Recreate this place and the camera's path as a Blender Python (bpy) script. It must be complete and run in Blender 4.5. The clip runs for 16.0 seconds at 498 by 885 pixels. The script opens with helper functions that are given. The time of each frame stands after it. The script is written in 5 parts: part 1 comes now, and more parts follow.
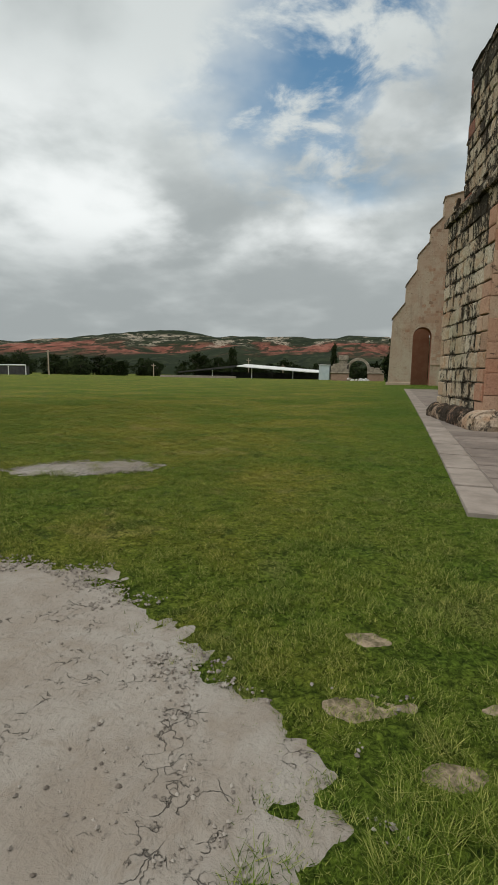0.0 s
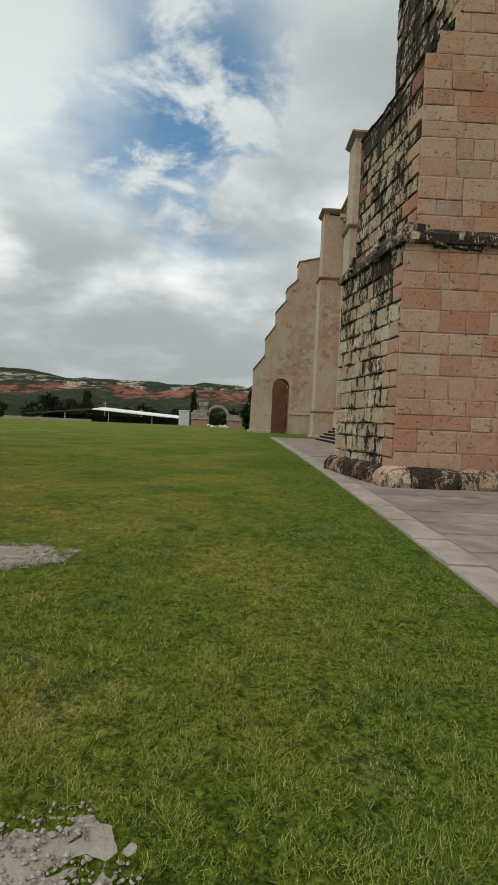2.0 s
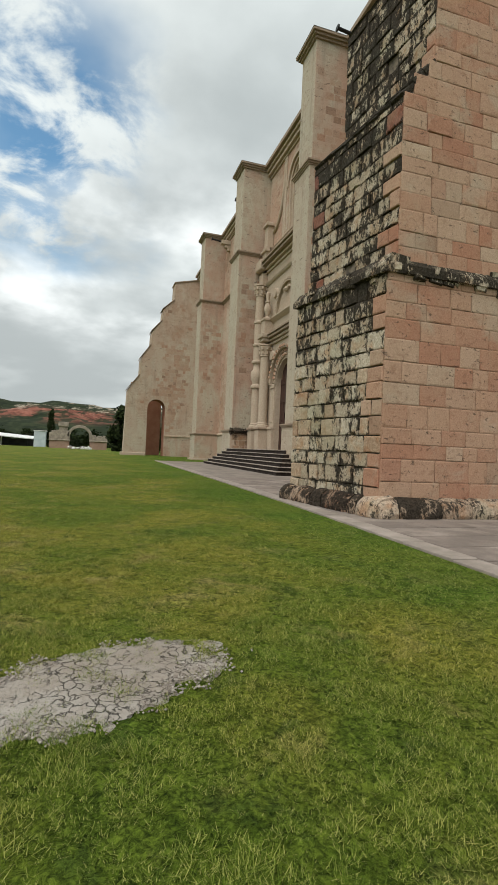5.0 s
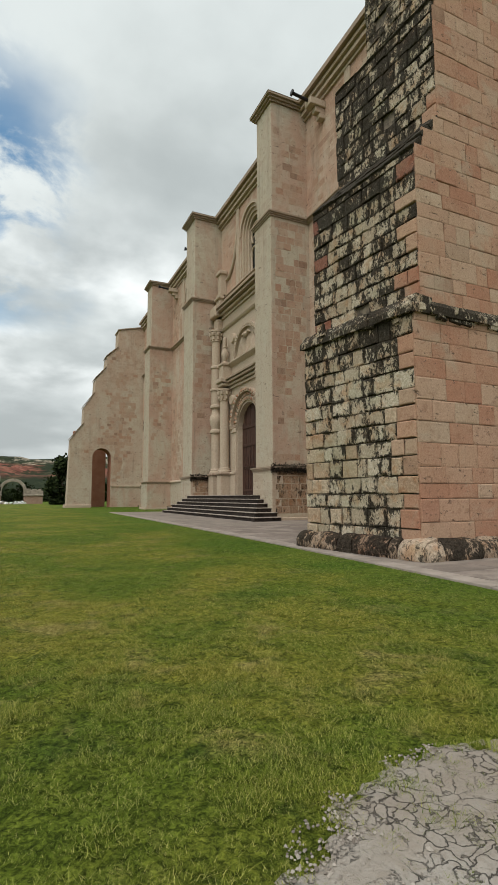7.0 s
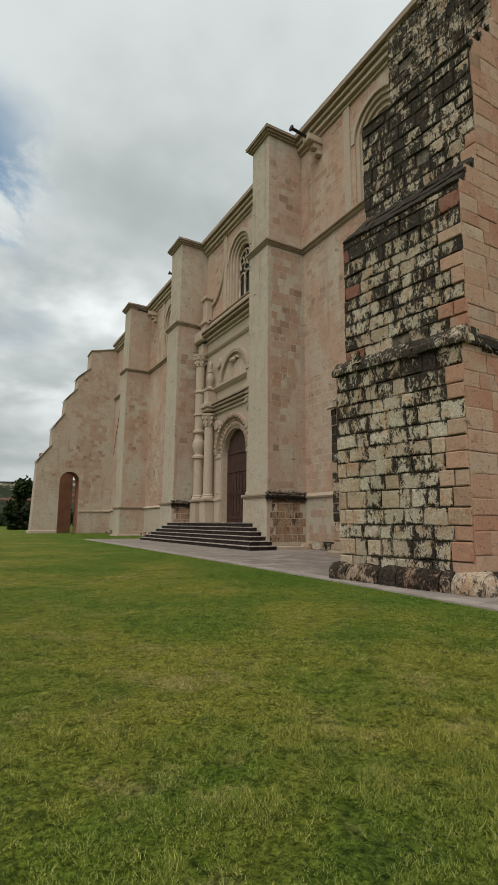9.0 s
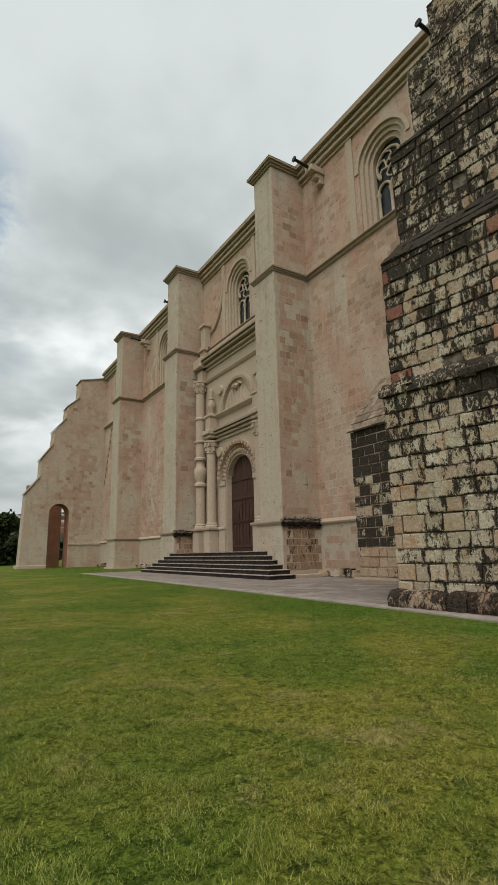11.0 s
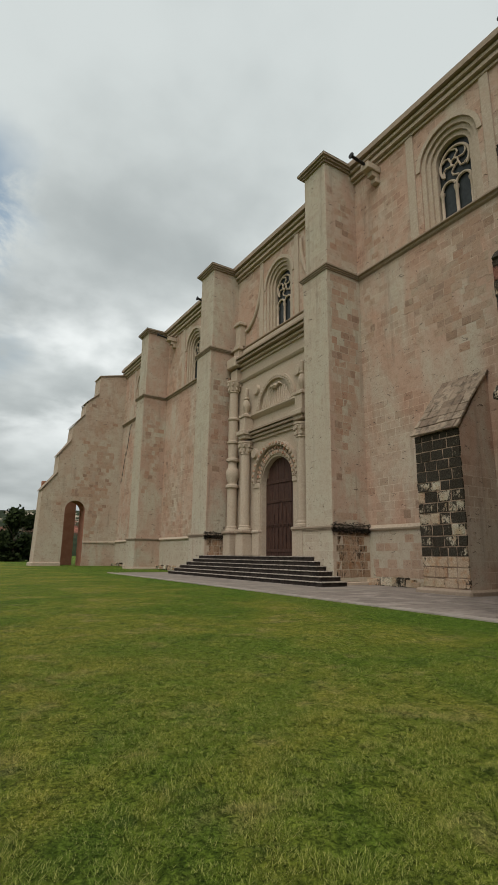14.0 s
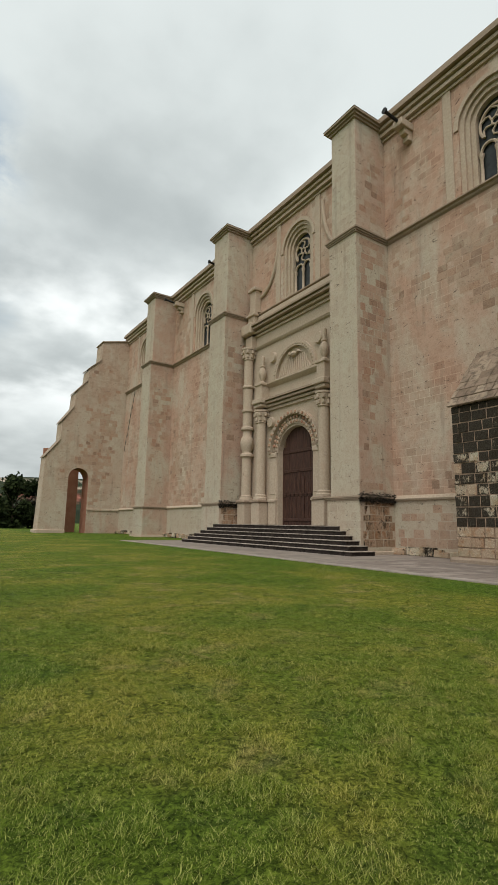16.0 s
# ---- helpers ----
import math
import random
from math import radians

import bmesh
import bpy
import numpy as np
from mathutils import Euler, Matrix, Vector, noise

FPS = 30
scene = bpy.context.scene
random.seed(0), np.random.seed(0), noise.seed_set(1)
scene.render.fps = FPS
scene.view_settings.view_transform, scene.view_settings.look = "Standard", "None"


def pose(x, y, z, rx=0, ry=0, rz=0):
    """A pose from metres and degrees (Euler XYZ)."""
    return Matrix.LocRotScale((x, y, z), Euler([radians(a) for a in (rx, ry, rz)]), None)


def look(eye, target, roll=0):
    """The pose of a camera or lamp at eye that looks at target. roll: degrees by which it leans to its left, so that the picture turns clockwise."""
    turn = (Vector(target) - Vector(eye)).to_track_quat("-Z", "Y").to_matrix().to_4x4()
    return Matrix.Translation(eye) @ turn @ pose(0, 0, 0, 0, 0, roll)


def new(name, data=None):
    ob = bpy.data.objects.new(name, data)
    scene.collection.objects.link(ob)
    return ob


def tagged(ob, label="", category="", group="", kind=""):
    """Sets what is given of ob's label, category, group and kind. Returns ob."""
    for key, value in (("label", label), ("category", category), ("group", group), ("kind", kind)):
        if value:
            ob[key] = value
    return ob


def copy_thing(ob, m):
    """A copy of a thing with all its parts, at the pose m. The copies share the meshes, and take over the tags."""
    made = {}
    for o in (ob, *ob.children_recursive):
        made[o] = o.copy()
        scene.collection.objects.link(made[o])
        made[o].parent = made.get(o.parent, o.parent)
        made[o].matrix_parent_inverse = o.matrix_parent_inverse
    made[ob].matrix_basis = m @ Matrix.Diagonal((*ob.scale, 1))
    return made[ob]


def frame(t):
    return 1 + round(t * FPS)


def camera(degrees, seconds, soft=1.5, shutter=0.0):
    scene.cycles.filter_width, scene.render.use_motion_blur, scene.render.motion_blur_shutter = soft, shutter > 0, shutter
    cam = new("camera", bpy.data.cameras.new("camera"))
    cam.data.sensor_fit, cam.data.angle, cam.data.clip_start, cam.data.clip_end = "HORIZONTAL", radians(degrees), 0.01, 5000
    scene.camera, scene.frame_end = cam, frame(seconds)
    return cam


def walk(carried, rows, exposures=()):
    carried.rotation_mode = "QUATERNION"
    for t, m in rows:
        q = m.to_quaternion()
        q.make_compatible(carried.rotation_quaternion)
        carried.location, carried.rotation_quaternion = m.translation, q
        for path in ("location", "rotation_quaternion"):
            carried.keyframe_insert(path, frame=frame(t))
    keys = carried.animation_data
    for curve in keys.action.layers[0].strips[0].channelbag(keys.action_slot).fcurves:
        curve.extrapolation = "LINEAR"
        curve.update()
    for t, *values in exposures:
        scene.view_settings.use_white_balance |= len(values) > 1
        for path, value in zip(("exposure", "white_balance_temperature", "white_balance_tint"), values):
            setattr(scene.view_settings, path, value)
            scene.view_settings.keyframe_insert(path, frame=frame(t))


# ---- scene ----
cam = camera(52.6, 16.0, 1.0)
METRES, EYE, TILT, LEAN, TURN = 15.5, 1.5, 0.0, 0.0, 15.0
ROWS = [
    (0.0, 0.0, 0.0, 0.0, 0.12, -7.73, -0.86),
    (0.5, -0.0199, 0.0234, 0.0009, -2.16, -7.75, -0.27),
    (1.0, -0.0282, 0.0505, 0.0008, -12.5, -7.67, -0.42),
    (1.5, -0.0435, 0.0771, 0.004, -13.27, -5.09, 0.1),
    (2.0, -0.0613, 0.0991, 0.0057, -16.18, -2.19, -2.38),
    (2.5, -0.0836, 0.1261, 0.006, -18.11, -2.1, -0.76),
    (3.0, -0.109, 0.1459, 0.0053, -22.33, -3.87, -1.92),
    (3.5, -0.1292, 0.1678, 0.0046, -25.15, -4.8, -2.66),
    (4.0, -0.1514, 0.1915, 0.0062, -27.47, -4.71, -1.5),
    (4.5, -0.1719, 0.2127, 0.0084, -29.86, -1.8, -2.17),
    (7.0, -0.2766, 0.3499, 0.0106, -39.77, 6.11, 0.26),
    (7.5, -0.2942, 0.3802, 0.0123, -40.49, 8.64, 0.22),
    (8.0, -0.3097, 0.4038, 0.0135, -43.97, 9.1, -1.92),
    (8.5, -0.3259, 0.4314, 0.0148, -45.09, 9.12, -0.7),
    (9.0, -0.3465, 0.4541, 0.0147, -44.52, 9.1, -0.37),
    (9.5, -0.36, 0.4777, 0.0151, -44.6, 10.12, 0.04),
    (10.0, -0.3744, 0.503, 0.0163, -44.86, 11.17, -0.22),
    (12.5, -0.4498, 0.6381, 0.0166, -49.58, 12.48, 4.02),
    (13.0, -0.4603, 0.6636, 0.0175, -50.18, 12.49, 1.4),
    (13.5, -0.4685, 0.6931, 0.017, -48.25, 12.51, 0.56),
    (14.0, -0.4816, 0.7189, 0.0164, -47.22, 12.66, -0.67),
    (14.5, -0.4929, 0.7452, 0.0148, -47.38, 12.51, -1.37),
    (15.0, -0.5094, 0.7737, 0.0147, -45.48, 11.49, -0.92),
    (15.5, -0.5267, 0.7992, 0.0145, -46.02, 9.62, -2.35),
    (16.0, -0.5413, 0.8277, 0.0149, -48.51, 9.26, -1.14),
]
walk(cam, [(t, pose(0, 0, EYE, TILT, LEAN, TURN) @ pose(METRES * x, METRES * y, METRES * z, 90 + pitch, roll, yaw)) for t, x, y, z, yaw, pitch, roll in ROWS],
     [(0.0, 0.18), (1.0, 0.22), (2.0, 0.30), (2.5, 0.28), (3.5, 0.58), (4.5, 0.62), (7.0, 0.56), (8.5, 0.42), (10.0, 0.36), (12.5, 0.50), (13.0, 0.16), (13.5, 0.28), (14.5, 0.32), (15.5, 0.40), (16.0, 0.55)])

# ---- world, sun, exposure ----
world = bpy.data.worlds.new("world")
scene.world = world
world.use_nodes = True


class NT:
    """Short hand for building node trees."""
    def __init__(self, tree):
        self.t = tree
        tree.nodes.clear()

    def n(self, kind, props=None, **ins):
        nd = self.t.nodes.new(kind)
        for k, v in (props or {}).items():
            setattr(nd, k, v)
        for k, v in ins.items():
            key = int(k[1:]) if k[0] == "i" and k[1:].isdigit() else k.replace("_", " ")
            if isinstance(v, bpy.types.NodeSocket):
                self.t.links.new(v, nd.inputs[key])
            else:
                nd.inputs[key].default_value = v
        return nd

    def math(self, op, a, b=0.0, c=0.0, clamp=False):
        return self.n("ShaderNodeMath", {"operation": op, "use_clamp": clamp}, i0=a, i1=b, i2=c).outputs[0]

    def vmath(self, op, a, b=(0, 0, 0)):
        nd = self.n("ShaderNodeVectorMath", {"operation": op}, i0=a, i1=b)
        return nd.outputs["Value"] if op in ("DOT_PRODUCT", "LENGTH", "DISTANCE") else nd.outputs[0]

    def noise(self, vec, scale, detail=4, rough=0.55, dist=0.0):
        return self.n("ShaderNodeTexNoise", None, Vector=vec, Scale=scale, Detail=detail, Roughness=rough, Distortion=dist).outputs[0]

    def mix(self, f, a, b, blend="MIX"):
        a = (*a, 1) if isinstance(a, tuple) and len(a) == 3 else a
        b = (*b, 1) if isinstance(b, tuple) and len(b) == 3 else b
        return self.n("ShaderNodeMix", {"data_type": "RGBA", "blend_type": blend}, i0=f, i6=a, i7=b).outputs[2]

    def ramp(self, f, lo, hi):
        return self.n("ShaderNodeMapRange", {"interpolation_type": "SMOOTHSTEP"}, Value=f, From_Min=lo, From_Max=hi).outputs[0]

    def scaled(self, vec, s):
        return self.vmath("MULTIPLY", vec, s)


SUN_ELEV, SUN_AZ = 56.0, 229.0      # degrees; azimuth clockwise from +y
w = NT(world.node_tree)
sky = w.n("ShaderNodeTexSky", {"sky_type": "NISHITA", "sun_disc": False, "sun_elevation": radians(SUN_ELEV), "sun_rotation": radians(SUN_AZ)})
d = w.n("ShaderNodeTexCoord").outputs["Generated"]
sep = w.n("ShaderNodeSeparateXYZ", None, i0=d)
up = w.math("MAXIMUM", sep.outputs[2], 0.0)
den = w.math("ADD", up, 0.26)
flat = w.n("ShaderNodeCombineXYZ", None, i0=w.math("DIVIDE", sep.outputs[0], den), i1=w.math("DIVIDE", sep.outputs[1], den), i2=3.7).outputs[0]
big = w.noise(flat, 0.95, 4, 0.48, 0.15)
mid = w.noise(w.vmath("ADD", flat, (7, 3, 0)), 2.3, 6, 0.5, 0.1)
fine = w.noise(flat, 5.5, 6, 0.6, 0.3)
tone = w.math("ADD", w.math("MULTIPLY", big, 0.6), w.math("MULTIPLY", mid, 0.4))
cloud = w.mix(w.ramp(tone, 0.40, 0.60), (0.33, 0.362, 0.365), (0.60, 0.64, 0.635))
# grey cloud base low over the hills
low = w.math("SUBTRACT", 1.0, w.ramp(sep.outputs[2], 0.02, 0.30))
cloud = w.mix(w.math("MULTIPLY", low, 0.55), cloud, (0.29, 0.315, 0.315))
# bright bank of cloud in the middle height
bank = w.math("MULTIPLY", w.ramp(sep.outputs[2], 0.16, 0.28), w.math("SUBTRACT", 1.0, w.ramp(sep.outputs[2], 0.34, 0.52)))
cloud = w.mix(w.math("MULTIPLY", bank, w.ramp(mid, 0.36, 0.66)), cloud, (0.80, 0.83, 0.825))
# thicker grey cloud overhead
high = w.math("MULTIPLY", w.ramp(sep.outputs[2], 0.42, 0.72), 0.55)
cloud = w.mix(high, cloud, w.mix(w.ramp(tone, 0.40, 0.60), (0.34, 0.372, 0.37), (0.46, 0.50, 0.495)))
# torn gap through which the blue sky shows
gap_dir = Vector((-0.115, 0.855, 0.497)).normalized()
off = w.vmath("ADD", d, w.vmath("MULTIPLY", w.vmath("SUBTRACT", w.n("ShaderNodeTexNoise", None, Vector=flat, Scale=2.6, Detail=5.0).outputs[1], (0.5, 0.5, 0.5)), (0.30, 0.30, 0.30)))
gap = w.math("SUBTRACT", 1.0, w.ramp(w.vmath("DISTANCE", off, tuple(gap_dir)), 0.08, 0.27))
gap = w.math("MULTIPLY", gap, w.ramp(fine, 0.38, 0.56))
blue = w.mix(1.0, sky.outputs[0], (0.085, 0.115, 0.112), "MULTIPLY")
sky_colour = w.mix(gap, cloud, blue)
bg = w.n("ShaderNodeBackground", None, Color=sky_colour, Strength=1.0)
w.n("ShaderNodeOutputWorld", None, Surface=bg.outputs[0])

sun_data = bpy.data.lights.new("sun", "SUN")
sun_data.energy, sun_data.angle, sun_data.color = 1.5, radians(40), (1.0, 0.95, 0.88)
sun = new("sun", sun_data)
az, el = radians(SUN_AZ), radians(SUN_ELEV)
sun.matrix_world = look((0, 0, 60), (-math.sin(az) * math.cos(el), -math.cos(az) * math.cos(el), 60 - math.sin(el)))


# ---- materials ----
def material(name, build, rough=0.9, metal=0.0, bump=0.0, spec=0.3):
    m = bpy.data.materials.new(name)
    m.use_nodes = True
    nt = NT(m.node_tree)
    pos = nt.n("ShaderNodeNewGeometry").outputs["Position"]
    res = build(nt, pos)
    colour, height = res if isinstance(res, tuple) and len(res) == 2 else (res, None)
    if isinstance(colour, tuple):
        colour = (*colour, 1)
    b = nt.n("ShaderNodeBsdfPrincipled", None, Base_Color=colour, Roughness=rough, Metallic=metal)
    b.inputs["Specular IOR Level"].default_value = spec
    if height is not None and bump:
        nb = nt.n("ShaderNodeBump", None, Strength=1.0, Distance=bump, Height=height)
        nt.t.links.new(nb.outputs[0], b.inputs["Normal"])
    nt.n("ShaderNodeOutputMaterial", None, Surface=b.outputs[0])
    return m


def rnd(nt):
    return nt.n("ShaderNodeObjectInfo").outputs["Random"]


def isl(nt):
    return nt.n("ShaderNodeNewGeometry").outputs["Random Per Island"]


def stain(nt, p, lo, hi, sx=1.6, sz=0.55):
    """Black weathering running down the stone."""
    q = nt.scaled(p, (sx, sx, sz))
    a = nt.noise(q, 1.0, 6, 0.68, 0.5)
    b = nt.noise(nt.scaled(p, (1, 1, 0.32)), 10.0, 6, 0.72, 1.2)
    return nt.ramp(nt.math("ADD", nt.math("MULTIPLY", a, 0.55), nt.math("MULTIPLY", b, 0.45)), lo, hi)


PINK = [(0.0, (0.47, 0.265, 0.175)), (0.20, (0.50, 0.355, 0.255)), (0.40, (0.42, 0.21, 0.135)), (0.60, (0.49, 0.32, 0.22)),
        (0.78, (0.385, 0.18, 0.115)), (0.92, (0.54, 0.42, 0.31)), (1.0, (0.30, 0.18, 0.12))]
WASHED = [(0.0, (0.47, 0.325, 0.24)), (0.25, (0.49, 0.38, 0.29)), (0.5, (0.43, 0.27, 0.19)), (0.75, (0.48, 0.355, 0.27)), (1.0, (0.30, 0.20, 0.145))]


def ashlar(cols, lo, hi, island=False):
    """Dressed stone, one tone for each block, with pits, rubbed faces and some black weathering."""
    def build(nt, p):
        r = isl(nt) if island else rnd(nt)
        cr = nt.n("ShaderNodeValToRGB", None, Fac=r)
        e = cr.color_ramp
        e.elements[0].position, e.elements[0].color = cols[0][0], (*cols[0][1], 1)
        e.elements[1].position, e.elements[1].color = cols[-1][0], (*cols[-1][1], 1)
        for q, c in cols[1:-1]:
            x = e.elements.new(q)
            x.color = (*c, 1)
        g = nt.noise(p, 26, 6, 0.65)
        m = nt.noise(p, 1.5, 6, 0.65, 0.5)
        c = nt.mix(nt.math("MULTIPLY", nt.ramp(m, 0.40, 0.66), 0.45), cr.outputs[0], (0.45, 0.30, 0.205))
        c = nt.mix(nt.math("MULTIPLY", nt.ramp(nt.noise(nt.vmath("ADD", p, (4, 4, 4)), 5.0, 6, 0.7, 0.6), 0.5, 0.70), 0.6), c, nt.mix(1.0, c, (0.62, 0.54, 0.50), "MULTIPLY"))
        c = nt.mix(nt.math("MULTIPLY", nt.ramp(nt.noise(nt.vmath("ADD", p, (1, 7, 2)), 0.9, 5, 0.6, 0.6), 0.54, 0.66), 0.5), c, (0.46, 0.385, 0.29))
        c = nt.mix(nt.ramp(g, 0.3, 0.75), nt.mix(1.0, c, (0.74, 0.71, 0.68), "MULTIPLY"), c)
        pits = nt.ramp(nt.noise(nt.scaled(p, (1, 1, 1.8)), 9, 5, 0.75, 0.8), 0.61, 0.635)
        c = nt.mix(nt.math("MULTIPLY", pits, 0.75), c, (0.09, 0.065, 0.05))
        s = stain(nt, p, lo, hi)
        c = nt.mix(nt.math("MULTIPLY", s, 0.9), c, (0.035, 0.033, 0.028))
        return c, nt.math("SUBTRACT", nt.math("ADD", nt.math("MULTIPLY", g, 0.5), m), pits)
    return build


def lichen_stone(lo, hi, island=False, tone=((0.45, 0.365, 0.27), (0.60, 0.53, 0.42))):
    """Pale rubble under black lichen, which keeps to the joints and to damp patches; single blocks carry it on their rims first."""
    def build(nt, p):
        r = isl(nt) if island else rnd(nt)
        c = nt.mix(r, *tone)
        g = nt.noise(p, 20, 6, 0.7, 0.3)
        m = nt.noise(p, 1.1, 5, 0.6, 0.5)
        c = nt.mix(nt.ramp(nt.noise(nt.vmath("ADD", p, (3, 1, 6)), 3.0, 5, 0.65), 0.45, 0.68), c, nt.mix(1.0, c, (0.90, 0.72, 0.60), "MULTIPLY"))
        c = nt.mix(nt.ramp(g, 0.42, 0.64), nt.mix(1.0, c, (0.66, 0.65, 0.62), "MULTIPLY"), c)
        green = nt.ramp(nt.noise(p, 0.6, 4), 0.53, 0.70)
        c = nt.mix(nt.math("MULTIPLY", green, 0.28), c, (0.22, 0.25, 0.15))
        q = nt.vmath("ADD", p, nt_r(nt, r))
        a = nt.noise(nt.scaled(q, (1, 1, 0.7)), 1.7, 4, 0.6, 0.4)
        b = nt.noise(nt.scaled(q, (1, 1, 0.5)), 11.0, 8, 0.76, 1.0)
        v = nt.math("ADD", nt.math("MULTIPLY", a, 0.42), nt.math("MULTIPLY", b, 0.58))
        if not island:
            o = nt.n("ShaderNodeSeparateXYZ", None, i0=nt.n("ShaderNodeTexCoord").outputs["Object"])
            rim = nt.math("MAXIMUM", nt.math("ABSOLUTE", o.outputs[0]), nt.math("ABSOLUTE", o.outputs[2]))
            v = nt.math("ADD", v, nt.math("MULTIPLY", nt.ramp(rim, 0.30, 0.50), 0.055))
        s = nt.ramp(v, lo, hi)
        c = nt.mix(nt.math("MULTIPLY", s, 0.94), c, nt.mix(nt.ramp(g, 0.4, 0.6), (0.007, 0.006, 0.005), (0.032, 0.027, 0.020)))
        return c, nt.math("ADD", nt.math("ADD", g, nt.math("MULTIPLY", b, 0.8)), m)
    return build


def nt_r(nt, r):
    return nt.n("ShaderNodeCombineXYZ", None, i0=nt.math("MULTIPLY", r, 0.10), i1=0.0, i2=nt.math("MULTIPLY", r, 0.12)).outputs[0]


def plaster(pink, pale, courses=0.85, west_pale=0.0):
    """Old plaster; the last number sets how far sides facing -x turn to the pale colour."""
    def build(nt, p):
        a = nt.noise(nt.scaled(p, (1, 1, 0.45)), 0.42, 6, 0.62, 0.6)
        b = nt.noise(nt.vmath("ADD", p, (11, 5, 3)), 0.9, 7, 0.68, 0.4)
        g = nt.noise(p, 14, 6, 0.7)
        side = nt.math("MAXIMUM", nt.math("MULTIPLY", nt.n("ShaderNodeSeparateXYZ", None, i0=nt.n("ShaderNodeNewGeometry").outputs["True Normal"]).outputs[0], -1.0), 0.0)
        c = nt.mix(nt.math("MULTIPLY", nt.ramp(a, 0.34, 0.60), nt.math("SUBTRACT", 1.0, nt.math("MULTIPLY", side, west_pale))), pale, pink)
        c = nt.mix(nt.math("MULTIPLY", nt.ramp(b, 0.5, 0.72), 0.55), c, (0.48, 0.43, 0.34))
        c = nt.mix(nt.math("MULTIPLY", nt.ramp(g, 0.42, 0.72), 0.6), c, nt.mix(1.0, c, (0.70, 0.66, 0.62), "MULTIPLY"))
        c = nt.mix(nt.math("MULTIPLY", nt.ramp(nt.noise(nt.vmath("ADD", p, (2, 8, 4)), 3.2, 6, 0.7, 0.5), 0.5, 0.7), 0.5), c, nt.mix(1.0, c, (0.72, 0.62, 0.56), "MULTIPLY"))
        run = nt.noise(nt.scaled(p, (1.5, 1.5, 0.10)), 1.3, 6, 0.65, 0.2)
        c = nt.mix(nt.math("MULTIPLY", nt.ramp(run, 0.54, 0.74), 0.45), c, (0.20, 0.165, 0.13))
        chips = nt.ramp(nt.noise(nt.scaled(p, (1, 1, 2.4)), 2.6, 6, 0.78, 0.9), 0.613, 0.630)
        c = nt.mix(nt.math("MULTIPLY", chips, 0.85), c, (0.075, 0.052, 0.04))
        br = nt.n("ShaderNodeTexBrick", {"offset": 0.5}, Vector=nt.n("ShaderNodeCombineXYZ", None, i0=nt.math("ADD", nt.n("ShaderNodeSeparateXYZ", None, i0=p).outputs[1], nt.n("ShaderNodeSeparateXYZ", None, i0=p).outputs[0]), i1=nt.n("ShaderNodeSeparateXYZ", None, i0=p).outputs[2], i2=0.0).outputs[0],
                  Color1=(0.74, 0.64, 0.60, 1), Color2=(1.04, 1.0, 0.98, 1), Mortar=(1.16, 1.16, 1.14, 1), Scale=1.0, Mortar_Size=0.018, Brick_Width=0.62, Row_Height=0.41)
        show = nt.math("MULTIPLY", nt.ramp(nt.noise(nt.vmath("ADD", p, (3, 9, 1)), 0.35, 5, 0.6, 0.5), 0.40, 0.60), courses)
        c = nt.mix(show, c, nt.mix(1.0, c, br.outputs[0], "MULTIPLY"))
        return c, nt.math("SUBTRACT", nt.math("ADD", nt.math("MULTIPLY", g, 0.5), b), nt.math("MULTIPLY", chips, 0.6))
    return build


def trim_stone(base):
    def build(nt, p):
        g = nt.noise(p, 9, 6, 0.68, 0.3)
        c = nt.mix(nt.ramp(g, 0.3, 0.75), nt.mix(1.0, (*base, 1), (0.78, 0.76, 0.74), "MULTIPLY"), base)
        m = nt.noise(p, 1.1, 5, 0.6)
        c = nt.mix(nt.math("MULTIPLY", nt.ramp(m, 0.5, 0.7), 0.4), c, (0.42, 0.30, 0.22))
        s = stain(nt, p, 0.58, 0.70, 0.9, 0.7)
        return nt.mix(nt.math("MULTIPLY", s, 0.7), c, (0.06, 0.055, 0.045)), g
    return build


def plain(a, b, scale=6.0):
    def build(nt, p):
        g = nt.noise(p, scale, 5, 0.65, 0.2)
        return nt.mix(nt.ramp(g, 0.3, 0.7), a, b), g
    return build


